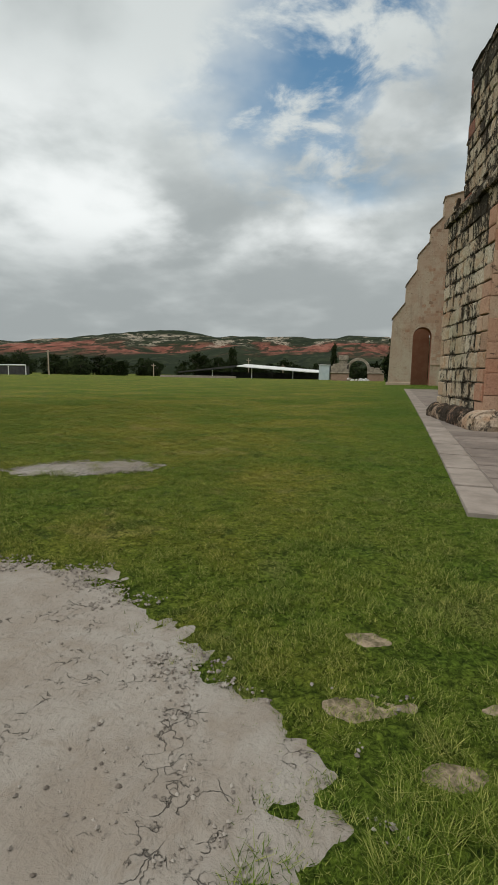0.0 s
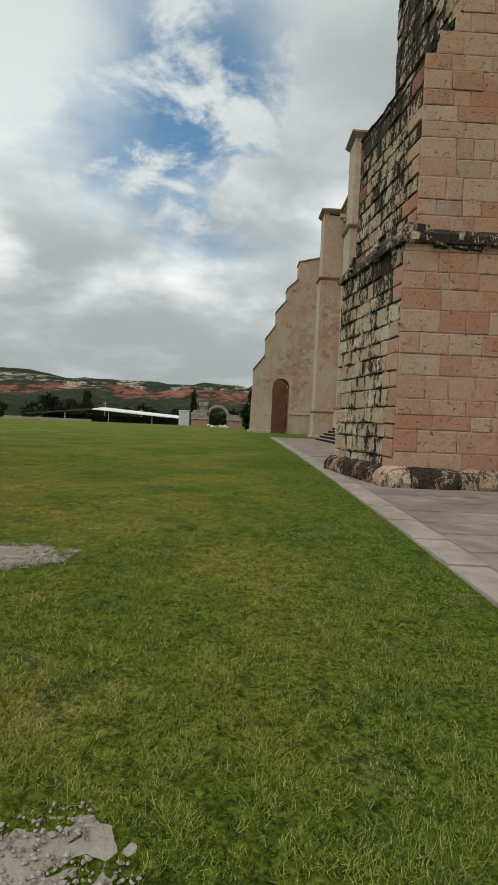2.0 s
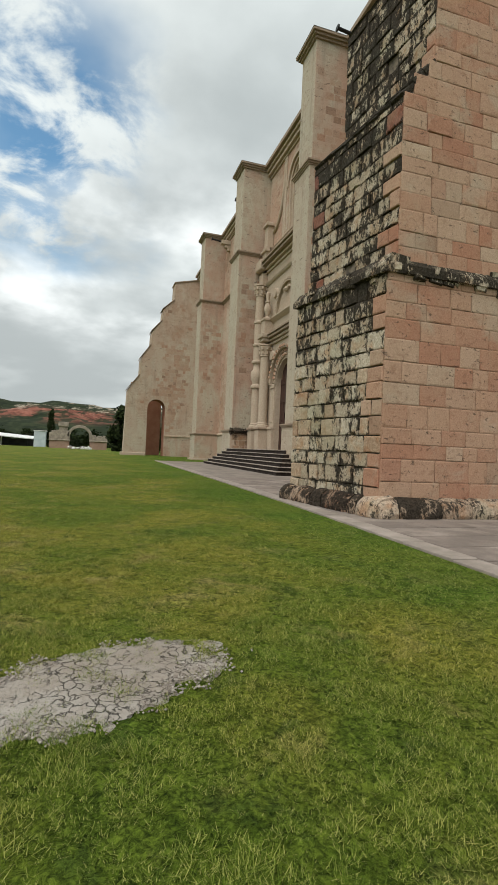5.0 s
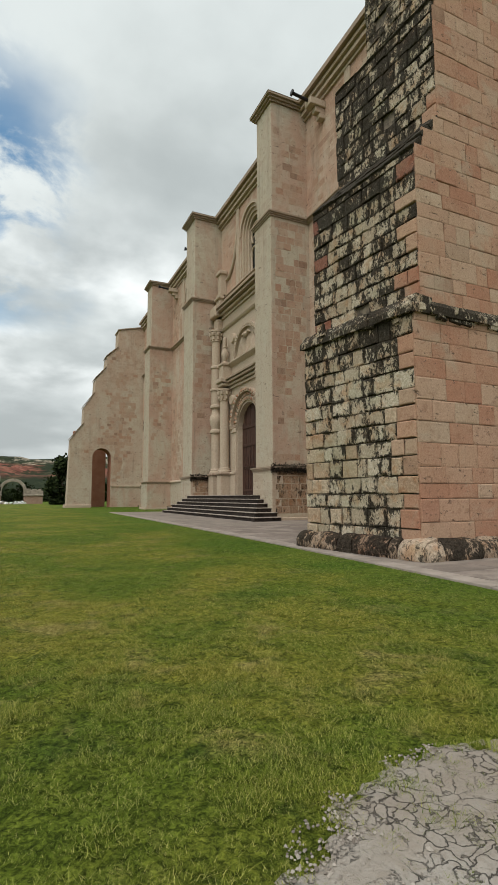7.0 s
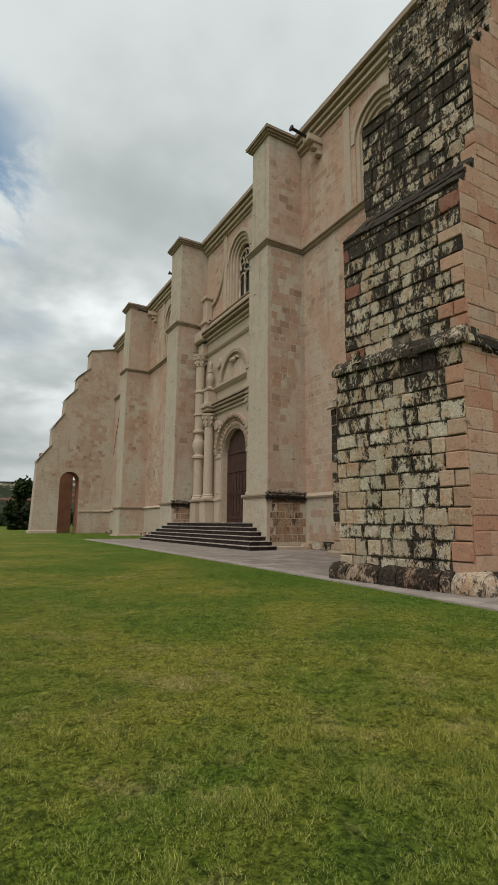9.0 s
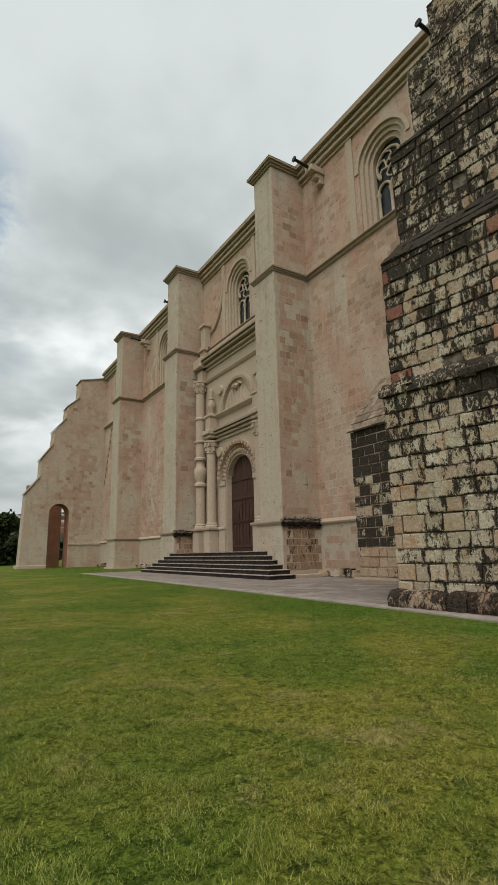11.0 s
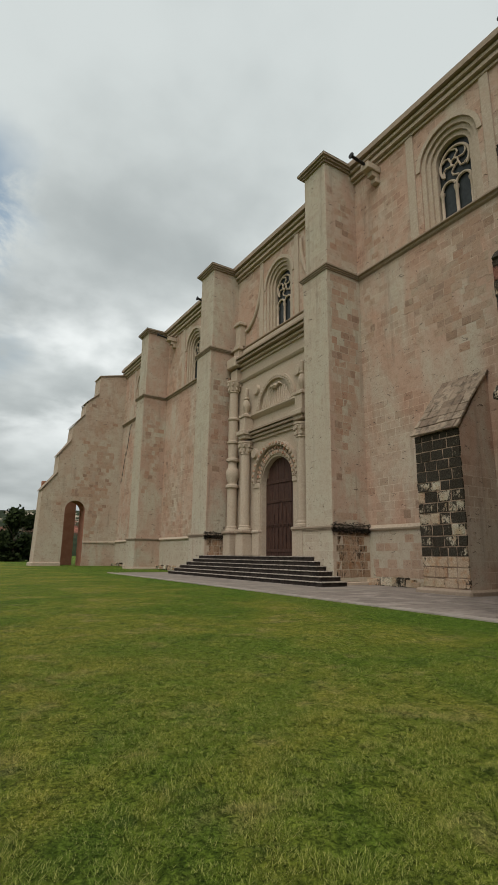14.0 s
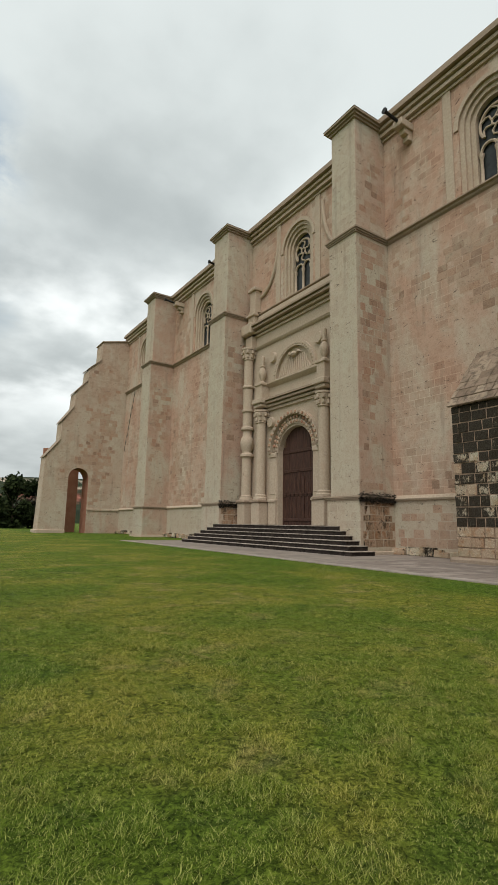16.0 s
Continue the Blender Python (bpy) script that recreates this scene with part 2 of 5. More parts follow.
def lawn(blade):
    """Mown turf: green, straw-dry and dark clover zones at three sizes, shared by the ground and by its blades."""
    def build(nt, p):
        q = nt.scaled(p, (1, 1, 0))
        x = nt.n("ShaderNodeSeparateXYZ", None, i0=p).outputs[0]
        a = nt.noise(q, 0.33, 5, 0.6, 0.5)
        b = nt.noise(nt.vmath("ADD", q, (5, 2, 0)), 1.3, 6, 0.65, 0.4)
        c = nt.mix(nt.ramp(a, 0.38, 0.64), (0.100, 0.152, 0.015), (0.195, 0.200, 0.028))
        dry = nt.ramp(nt.math("ADD", nt.math("MULTIPLY", b, 0.7), nt.math("MULTIPLY", a, 0.3)), 0.52, 0.66)
        c = nt.mix(nt.math("MULTIPLY", dry, 0.75), c, (0.270, 0.228, 0.085))
        c = nt.mix(nt.math("MULTIPLY", nt.ramp(nt.noise(nt.vmath("ADD", q, (9, 9, 0)), 0.75, 5, 0.6, 0.4), 0.55, 0.68), 0.6), c, (0.068, 0.118, 0.013))
        c = nt.mix(nt.math("MULTIPLY", nt.ramp(nt.noise(nt.vmath("ADD", q, (2, 6, 0)), 3.2, 5, 0.65, 0.6), 0.56, 0.68), 0.6), c, (0.046, 0.082, 0.013))
        lush = nt.ramp(nt.math("ADD", x, nt.math("MULTIPLY", b, 3.0)), 0.2, 1.7)
        c = nt.mix(nt.math("MULTIPLY", lush, 0.6), c, (0.076, 0.146, 0.015))
        if blade:
            r = isl(nt)
            c = nt.mix(nt.math("MULTIPLY", nt.ramp(r, 0.50, 1.0), 0.38), c, (0.34, 0.30, 0.13))
            return nt.mix(1.0, c, nt.mix(r, (0.36, 0.41, 0.34), (1.85, 1.75, 1.65)), "MULTIPLY")
        # dark end of this speckle paints shade between the blades into the ground
        g = nt.noise(q, 30, 6, 0.8, 0.8)
        k = nt.noise(q, 7, 6, 0.78, 1.0)
        c = nt.mix(nt.ramp(g, 0.36, 0.66), nt.mix(1.0, c, (0.26, 0.30, 0.24), "MULTIPLY"), nt.mix(1.0, c, (1.55, 1.5, 1.5), "MULTIPLY"))
        c = nt.mix(nt.ramp(k, 0.38, 0.60), nt.mix(1.0, c, (0.55, 0.60, 0.5), "MULTIPLY"), nt.mix(1.0, c, (1.25, 1.2, 1.3), "MULTIPLY"))
        return c, nt.math("ADD", g, k)
    return build


def bare(lo, hi, width, dark):
    """Trodden grey earth; lo and hi set how much of it is cracked, width how far the cracks gape."""
    def build(nt, p):
        warp = nt.vmath("MULTIPLY", nt.n("ShaderNodeTexNoise", None, Vector=p, Scale=6.0, Detail=5.0).outputs[1], (0.35, 0.35, 0.35))
        v = nt.n("ShaderNodeTexVoronoi", {"feature": "DISTANCE_TO_EDGE"}, Vector=nt.vmath("ADD", p, warp), Scale=10.0).outputs[0]
        m = nt.noise(p, 1.2, 5, 0.6, 0.4)
        g = nt.noise(p, 40, 6, 0.72)
        h = nt.noise(p, 7, 6, 0.72, 0.5)
        c = nt.mix(nt.ramp(m, 0.35, 0.65), (0.29, 0.248, 0.205), (0.375, 0.345, 0.305))
        c = nt.mix(nt.math("MULTIPLY", nt.ramp(h, 0.48, 0.66), 0.6), c, (0.27, 0.225, 0.18))
        c = nt.mix(nt.math("MULTIPLY", nt.ramp(g, 0.5, 0.72), 0.6), c, (0.19, 0.165, 0.14))
        crack = nt.math("MULTIPLY", nt.math("SUBTRACT", 1.0, nt.ramp(v, 0.0, width)), nt.ramp(nt.noise(p, 2.1, 6, 0.75), lo, hi))
        c = nt.mix(nt.math("MULTIPLY", crack, dark), c, (0.06, 0.052, 0.042))
        return c, nt.math("SUBTRACT", nt.math("ADD", nt.math("MULTIPLY", g, 0.35), h), nt.math("MULTIPLY", crack, 0.9))
    return build


def hill_build(nt, p):
    q = nt.scaled(p, (1, 0.4, 2.2))
    a = nt.noise(q, 0.011, 6, 0.62, 0.8)
    b = nt.noise(nt.vmath("ADD", q, (300, 0, 0)), 0.022, 7, 0.7, 0.6)
    t = nt.noise(nt.scaled(p, (1, 0.5, 1)), 0.11, 6, 0.75)
    z = nt.n("ShaderNodeSeparateXYZ", None, i0=p).outputs[2]
    green = nt.mix(nt.ramp(t, 0.40, 0.60), (0.012, 0.018, 0.010), (0.036, 0.046, 0.022))
    red = nt.mix(nt.ramp(t, 0.4, 0.66), (0.15, 0.056, 0.04), (0.29, 0.12, 0.085))
    zone = nt.math("MULTIPLY", nt.ramp(z, 13, 24), nt.math("SUBTRACT", 1.0, nt.ramp(z, 34, 46)))
    c = nt.mix(nt.math("MULTIPLY", nt.ramp(a, 0.46, 0.53), zone), green, red)
    wz = nt.math("MULTIPLY", nt.ramp(z, 28, 40), nt.math("SUBTRACT", 1.0, nt.ramp(z, 56, 62)))
    c = nt.mix(nt.math("MULTIPLY", nt.math("MULTIPLY", nt.ramp(b, 0.50, 0.55), wz), nt.ramp(t, 0.4, 0.52)), c, (0.33, 0.28, 0.215))
    scrub = nt.ramp(nt.noise(nt.scaled(p, (1, 0.3, 1.4)), 0.06, 5, 0.7), 0.50, 0.55)
    return nt.mix(nt.math("MULTIPLY", scrub, 0.9), c, (0.020, 0.028, 0.014)), t


M_BLOCK = material("pink ashlar", ashlar(PINK, 0.60, 0.70), 0.92, bump=0.014)
M_BLOCK_J = material("pink ashlar far", ashlar(PINK, 0.60, 0.70, True), 0.92, bump=0.014)
M_WASHED = material("exposed wall stone", ashlar(WASHED, 0.62, 0.72), 0.92, bump=0.014)
M_WASHED_J = material("exposed wall stone far", ashlar(WASHED, 0.62, 0.72, True), 0.92, bump=0.014)
M_QUOIN = material("pale quoin stone", lichen_stone(0.585, 0.64, False, ((0.44, 0.30, 0.205), (0.57, 0.46, 0.345))), 0.94, bump=0.016, spec=0.12)
M_LICHEN = material("lichened stone", lichen_stone(0.525, 0.565), 0.95, bump=0.022, spec=0.12)
M_LICHEN_J = material("lichened stone high", lichen_stone(0.455, 0.51, True), 0.95, bump=0.022, spec=0.12)
M_BLACK = material("blackened stone", lichen_stone(0.49, 0.535), 0.95, bump=0.022, spec=0.12)
M_CRUST = material("stone under a black crust", lichen_stone(0.44, 0.50), 0.95, bump=0.022, spec=0.12)
M_RED = material("red stone", lichen_stone(0.56, 0.62, False, ((0.24, 0.10, 0.075), (0.31, 0.15, 0.105))), 0.93, bump=0.018)
M_JOINT = material("lime mortar", plain((0.17, 0.115, 0.08), (0.46, 0.33, 0.24), 2.5), 0.95, bump=0.01)
M_JOINT_DARK = material("dark open joint", plain((0.055, 0.048, 0.04), (0.22, 0.18, 0.135), 5), 0.95, bump=0.02)
M_WALL = material("facade plaster", plaster((0.465, 0.315, 0.235), (0.485, 0.41, 0.325)), 0.93, bump=0.02)
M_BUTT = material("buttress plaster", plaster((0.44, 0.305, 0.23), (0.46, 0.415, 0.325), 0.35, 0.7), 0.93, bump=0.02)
M_GABLE = material("tan gable plaster", plaster((0.44, 0.335, 0.255), (0.47, 0.41, 0.325), 0.5), 0.93, bump=0.02)
M_TRIM = material("carved stone trim", trim_stone((0.49, 0.40, 0.31)), 0.9, bump=0.012)
M_CAP = material("weathered coping", trim_stone((0.34, 0.265, 0.20)), 0.92, bump=0.015)
# step risers are near black, the treads on them much paler
M_STEP = material("dark step riser", plain((0.014, 0.011, 0.010), (0.05, 0.038, 0.032), 4), 0.85, bump=0.01, spec=0.12)
M_TREAD = material("pale step tread", plain((0.40, 0.345, 0.29), (0.15, 0.125, 0.105), 5), 0.85, bump=0.008)
M_DOOR = material("old brown wood", lambda nt, p: (nt.mix(nt.ramp(nt.noise(nt.scaled(p, (6, 6, 0.5)), 3.0, 6, 0.7), 0.35, 0.7), (0.030, 0.013, 0.009), (0.085, 0.038, 0.025)), nt.noise(nt.scaled(p, (9, 9, 0.6)), 4.0)), 0.7, bump=0.004)
M_GLASS = material("dark window glass", plain((0.012, 0.015, 0.015), (0.03, 0.035, 0.035), 2), 0.35, spec=0.25)
M_IRON = material("black iron pipe", plain((0.015, 0.015, 0.016), (0.04, 0.038, 0.036), 8), 0.5, 0.6)
M_PAVE = material("flagstone", lambda nt, p: (nt.mix(nt.ramp(nt.noise(p, 1.3, 6, 0.65, 0.4), 0.35, 0.65), nt.mix(rnd(nt), (0.22, 0.18, 0.155), (0.31, 0.26, 0.225)), (0.17, 0.14, 0.12)), nt.noise(p, 18, 6, 0.7)), 0.8, bump=0.008)
M_PAVE_BED = material("paving concrete", plain((0.17, 0.145, 0.125), (0.28, 0.235, 0.20), 1.2), 0.85, bump=0.01)
M_EDGE = material("kerb stone", plain((0.23, 0.195, 0.165), (0.35, 0.30, 0.26), 2.0), 0.88, bump=0.01)
M_LAWN = material("lawn", lawn(False), 0.95, bump=0.03, spec=0.1)
M_BLADE = material("grass blade", lawn(True), 0.8, spec=0.15)
M_BARE = material("bare trodden ground", bare(0.53, 0.63, 0.04, 0.65), 0.95, bump=0.022)
M_SOIL = material("thin worn turf soil", plain((0.10, 0.085, 0.045), (0.40, 0.315, 0.22), 22), 0.95, bump=0.02)
M_CRACKED = material("bare cracked ground", bare(0.40, 0.56, 0.06, 0.85), 0.95, bump=0.03)
M_HILL = material("eroded hillside", hill_build, 0.98, spec=0.05)
M_LEAF = material("dark leaves", lambda nt, p: nt.mix(isl(nt), (0.010, 0.016, 0.007), (0.034, 0.046, 0.016)), 0.9, spec=0.05)
M_BARK = material("bark", plain((0.06, 0.045, 0.035), (0.12, 0.095, 0.07), 5), 0.95, bump=0.01)
M_WHITE = material("white paint", plain((0.62, 0.62, 0.60), (0.78, 0.78, 0.76), 1.0), 0.6)
M_PALE = material("pale blue panel", plain((0.40, 0.47, 0.50), (0.50, 0.56, 0.58), 0.8), 0.6)
M_DARKROOF = material("dark roofing", plain((0.03, 0.03, 0.032), (0.06, 0.058, 0.055), 0.7), 0.7)
M_PINKIN = material("red rendered arch soffit", plain((0.30, 0.135, 0.085), (0.37, 0.185, 0.12), 1.0), 0.93, bump=0.01)


# ---- mesh helpers ----
class B:
    """Collects faces for one mesh."""
    def __init__(self):
        self.v, self.f = [], []

    def add(self, vs, fs):
        k = len(self.v)
        self.v += [tuple(q) for q in vs]
        self.f += [tuple(i + k for i in q) for q in fs]
        return self

    def box(self, x0, x1, y0, y1, z0, z1, c=0.0):
        if c <= 0:
            vs = [(x, y, z) for z in (z0, z1) for x, y in ((x0, y0), (x1, y0), (x1, y1), (x0, y1))]
            return self.add(vs, [(3, 2, 1, 0), (4, 5, 6, 7), (0, 1, 5, 4), (1, 2, 6, 5), (2, 3, 7, 6), (3, 0, 4, 7)])
        bm = bmesh.new()
        bmesh.ops.create_cube(bm, size=1, matrix=Matrix.LocRotScale(((x0 + x1) / 2, (y0 + y1) / 2, (z0 + z1) / 2), None, (x1 - x0, y1 - y0, z1 - z0)))
        bmesh.ops.bevel(bm, geom=bm.edges[:], offset=c, segments=1, affect="EDGES")
        bm.verts.index_update()
        self.add([q.co[:] for q in bm.verts], [[q.index for q in f.verts] for f in bm.faces])
        bm.free()
        return self

    def prism(self, poly, a0, a1, axis):
        """Extrudes a polygon of two coordinates along an axis."""
        n = len(poly)
        def put(p, a):
            return (a, *p) if axis == "x" else (p[0], a, p[1]) if axis == "y" else (*p, a)
        vs = [put(p, a0) for p in poly] + [put(p, a1) for p in poly]
        return self.add(vs, [tuple(range(n))[::-1], tuple(range(n, 2 * n))] + [(i, (i + 1) % n, n + (i + 1) % n, n + i) for i in range(n)])

    def lathe(self, prof, cx, cy, seg=14):
        """Turns a profile of radius and height about an upright axis."""
        n = len(prof)
        vs = [(cx + r * math.cos(a), cy + r * math.sin(a), z) for r, z in prof for a in (2 * math.pi * i / seg for i in range(seg))]
        fs = [(j * seg + i, j * seg + (i + 1) % seg, (j + 1) * seg + (i + 1) % seg, (j + 1) * seg + i) for j in range(n - 1) for i in range(seg)]
        fs += [tuple(range(seg))[::-1], tuple((n - 1) * seg + i for i in range(seg))]
        return self.add(vs, fs)

    def tube(self, pts, r, seg=6):
        pts = [Vector(p) for p in pts]
        rs = r if isinstance(r, list) else [r] * len(pts)
        vs, fs = [], []
        for i, p in enumerate(pts):
            t = (pts[min(i + 1, len(pts) - 1)] - pts[max(i - 1, 0)]).normalized()
            u = t.orthogonal().normalized() if abs(t.x) > 0.95 else t.cross(Vector((1, 0, 0))).normalized()
            v = t.cross(u)
            vs += [p + rs[i] * (u * math.cos(2 * math.pi * k / seg) + v * math.sin(2 * math.pi * k / seg)) for k in range(seg)]
        for i in range(len(pts) - 1):
            fs += [(i * seg + k, i * seg + (k + 1) % seg, (i + 1) * seg + (k + 1) % seg, (i + 1) * seg + k) for k in range(seg)]
        fs += [tuple(range(seg))[::-1], tuple((len(pts) - 1) * seg + k for k in range(seg))]
        return self.add(vs, fs)

    def arch_band(self, yc, zb, zs, ro, ri, x0, x1, seg=18):
        """An arched frame in the y-z plane: jambs from zb to zs and a half ring above."""
        out = [(yc - ro, zb)] + [(yc - ro * math.cos(math.pi * i / seg), zs + ro * math.sin(math.pi * i / seg)) for i in range(seg + 1)] + [(yc + ro, zb)]
        inn = [(yc - ri, zb)] + [(yc - ri * math.cos(math.pi * i / seg), zs + ri * math.sin(math.pi * i / seg)) for i in range(seg + 1)] + [(yc + ri, zb)]
        n = len(out)
        vs = [(x, *p) for x in (x0, x1) for row in (out, inn) for p in row]
        fs = []
        for i in range(n - 1):
            a, b, c, e = i, i + 1, n + i + 1, n + i
            fs += [(a, b, c, e), (2 * n + e, 2 * n + c, 2 * n + b, 2 * n + a), (b, a, 2 * n + a, 2 * n + b), (e, c, 2 * n + c, 2 * n + e)]
        fs += [(0, n, 3 * n, 2 * n), (n - 1, 3 * n - 1, 4 * n - 1, 2 * n - 1)]
        return self.add(vs, fs)

    def arch_wall(self, y0, y1, z0, z1, yc, r, zb, zs, x0, x1, seg=18):
        """A wall slab with an arched opening cut through it."""
        if zb > z0:
            self.box(x0, x1, y0, y1, z0, zb)
        self.box(x0, x1, y0, yc - r, zb, z1)
        self.box(x0, x1, yc + r, y1, zb, z1)
        pts = [(yc - r * math.cos(math.pi * i / seg), zs + r * math.sin(math.pi * i / seg)) for i in range(seg + 1)]
        for (ya, za), (yb, zc) in zip(pts, pts[1:]):
            self.prism([(ya, za), (yb, zc), (yb, z1), (ya, z1)], x0, x1, "x")
        return self

    def mesh(self, name):
        me = bpy.data.meshes.new(name)
        me.from_pydata(self.v, [], self.f)
        bm = bmesh.new()
        bm.from_mesh(me)
        bmesh.ops.recalc_face_normals(bm, faces=bm.faces)
        bm.to_mesh(me)
        bm.free()
        return me


def part(name, b, mat, parent=None, label="", smooth=False):
    me = b.mesh(name) if isinstance(b, B) else b
    if not me.materials:
        me.materials.append(mat)
    if smooth:
        me.shade_smooth()
        me.set_sharp_from_angle(angle=radians(40))
    ob = new(name, me)
    if parent is not None:
        ob.parent = parent
        ob.matrix_parent_inverse = parent.matrix_basis.inverted()
    return tagged(ob, label)


def thing(name, x, y, z, label, category, group="", kind=""):
    ob = new(name)
    ob.matrix_basis = pose(x, y, z)
    return tagged(ob, label, category, group, kind)


def height(x, y):
    """The lie of the ground: a gentle rise towards the building."""
    return 0.38 * (1 - math.exp(-max(y, 0) / 7.0))


def moulding(b, prof, y0, y1, xw):
    """A cornice along y on a wall whose face is at xw; the profile gives how far it stands out, and height."""
    b.prism([(xw + 0.05, prof[0][1])] + [(xw - o, z) for o, z in prof] + [(xw + 0.05, prof[-1][1])], y0, y1, "y")


def stepped(b, y0, y1, xw, rows):
    """A cornice of square fillets and grooves along y: how far each stands out, from and to which height."""
    for o, z0, z1 in rows:
        b.box(xw - o, xw + 0.05, y0, y1, z0, z1)
    return b


def ring_moulding(b, x0, x1, y0, y1, z0, z1, out, steps=3):
    """A stepped moulding round a pier."""
    for i in range(steps):
        o = out * (i + 1) / steps
        b.box(x0 - o, x1, y0 - o, y1 + o, z0 + (z1 - z0) * i / steps, z0 + (z1 - z0) * (i + 1) / steps + (0.004 if i < steps - 1 else 0))


# ---- ground ----
xs = sorted(set([-3000, -1200, -600, -300, -150, -90, -60, -45, -35] + [-28 + 0.5 * i for i in range(85)] + [18, 25, 40, 70, 150, 300, 600, 1200, 3000]))
ys = sorted(set([-3000, -1000, -300, -100, -40, -20, -10] + [-6 + 0.5 * i for i in range(73)] + [34, 40, 50, 60, 80, 100, 130, 170, 250, 400, 800, 1600, 4000]))
g = B()
for yy in ys:
    for xx in xs:
        near = -28 <= xx <= 3 and -6 <= yy <= 30
        bumpy = 0.025 * noise.noise((xx * 0.5, yy * 0.5, 0)) if near and xx < -0.5 else 0
        g.v.append((xx, yy, height(xx, yy) + bumpy))
nx = len(xs)
g.f = [(j * nx + i, j * nx + i + 1, (j + 1) * nx + i + 1, (j + 1) * nx + i) for j in range(len(ys) - 1) for i in range(nx - 1)]
ground = tagged(part("ground", g, M_LAWN, smooth=True), "mown green lawn with dry yellowish patches", "lawn", kind="structure")


# centre, half lengths, turn, squareness, raggedness of worn spots
PATCHES = [(-2.3, 0.5, 2.3, 2.7, 0.0, 0.0, 0.75), (-3.82, 5.86, 0.95, 0.50, 0.32, 2.0, 0.9), (0.0, 2.58, 0.19, 0.10, 0.0, 2.0, 1.0), (0.02, 2.05, 0.22, 0.08, 0.3, 2.0, 1.1), (0.30, 1.76, 0.12, 0.07, 0.2, 2.0, 1.0), (0.55, 2.18, 0.10, 0.05, 0.2, 2.0, 1.0)]


def patch_mask(p, x, y):
    """Over 0 inside a worn spot, falling off outwards, with a ragged edge."""
    cx, cy, a, b, rot, k, rag = p
    dx, dy = x - cx, y - cy
    u, v = abs(dx * math.cos(rot) + dy * math.sin(rot)) / a, abs(-dx * math.sin(rot) + dy * math.cos(rot)) / b
    if u > 1.6 or v > 1.6:
        return -1.0
    if k == 0:      # a broad bare yard with a cut corner
        q = 1 - min(3.08 - y, -0.10 - x, 1.30 - 0.6 * x - 0.8 * y, y + 2.2, x + 4.6)
    else:
        q = (u ** k + v ** k) ** (1 / k)
    return 1 - q + rag * (0.42 * noise.noise((x * 1.4, y * 1.4, 3.0)) + 0.30 * noise.noise((x * 4.5, y * 4.5, 1.0)) + 0.22 * noise.noise((x * 14, y * 14, 2.0)))


def ground_z(x, y):
    return height(x, y) + (0.025 * noise.noise((x * 0.5, y * 0.5, 0)) if x < -0.5 else 0)


for k, p in enumerate(PATCHES):
    m, step, ids = B(), (0.035 if k < 2 else 0.02), {}
    rx = 1.5 * max(p[2], p[3])
    n = int(2 * rx / step)

    def corner(i, j):
        if (i, j) not in ids:
            x, y = p[0] - rx + i * step, p[1] - rx + j * step
            f = patch_mask(p, x, y)
            ids[(i, j)] = len(m.v)
            rise = 0.010 * noise.noise((x * 6, y * 6, 2)) + 0.006 * noise.noise((x * 19, y * 19, 4))
            m.v.append((x, y, ground_z(x, y) + (max(-0.05, min(0.012, 0.07 * f - 0.004)) + rise if k < 2 else max(-0.05, min(0.002, 0.04 * f - 0.004)) + 0.3 * rise)))
        return ids[(i, j)]

    for i in range(n):
        for j in range(n):
            if patch_mask(p, p[0] - rx + (i + 0.5) * step, p[1] - rx + (j + 0.5) * step) > -0.75:
                m.f.append((corner(i, j), corner(i + 1, j), corner(i + 1, j + 1), corner(i, j + 1)))
    tagged(part("bare_ground_patch", m, M_CRACKED if k == 1 else M_SOIL if k else M_BARE, smooth=True), "bare grey cracked earth patch in the lawn" if k < 2 else "small worn bare spot in the lawn", "bare ground", "bare patches", "structure")


# loose gravel on the bare ground
gv, rg = B(), random.Random(31)
for p, tries in ((PATCHES[0], 60000), (PATCHES[1], 6000), (PATCHES[3], 900)):
    for _ in range(tries):
        x, y = rg.uniform(p[0] - 1.2 * p[2], p[0] + 1.2 * p[2]), rg.uniform(p[1] - 1.2 * max(p[3], 0.5), p[1] + 1.2 * max(p[3], 0.5))
        f = patch_mask(p, x, y)
        if f < -0.06 or y < -0.5 or (f > 0.32 and rg.random() > 0.10) or noise.noise((x * 1.8, y * 1.8, 9.0)) < (0.12 if f > 0.1 else -0.15):
            continue
        r = rg.uniform(0.003, 0.010) * (1.6 if rg.random() < 0.1 else 1)
        z = ground_z(x, y) + 0.016 + 0.010 * noise.noise((x * 6, y * 6, 2)) + 0.006 * noise.noise((x * 19, y * 19, 4))
        a = rg.uniform(0, 6.28)
        vs = [(x + r * q * math.cos(a + t), y + r * q * math.sin(a + t), z + rg.uniform(-0.3, 0.3) * r) for t, q in ((0, 1.3), (1.3, 0.8), (2.6, 1.1), (3.9, 0.9), (5.1, 1.0))] + [(x, y, z + 0.8 * r), (x, y, z - r)]
        gv.add(vs, [(i, (i + 1) % 5, 5) for i in range(5)] + [((i + 1) % 5, i, 6) for i in range(5)])
M_GRAVEL = material("gravel", lambda nt, p: nt.mix(isl(nt), (0.15, 0.125, 0.105), (0.40, 0.36, 0.315)), 0.95)
tagged(part("gravel", gv, M_GRAVEL), "loose pale gravel scattered on the bare ground", "gravel", kind="stuff")


# ---- pavement ----
def edge_x(y):
    return 0.82 + 0.018 * (y - 5)


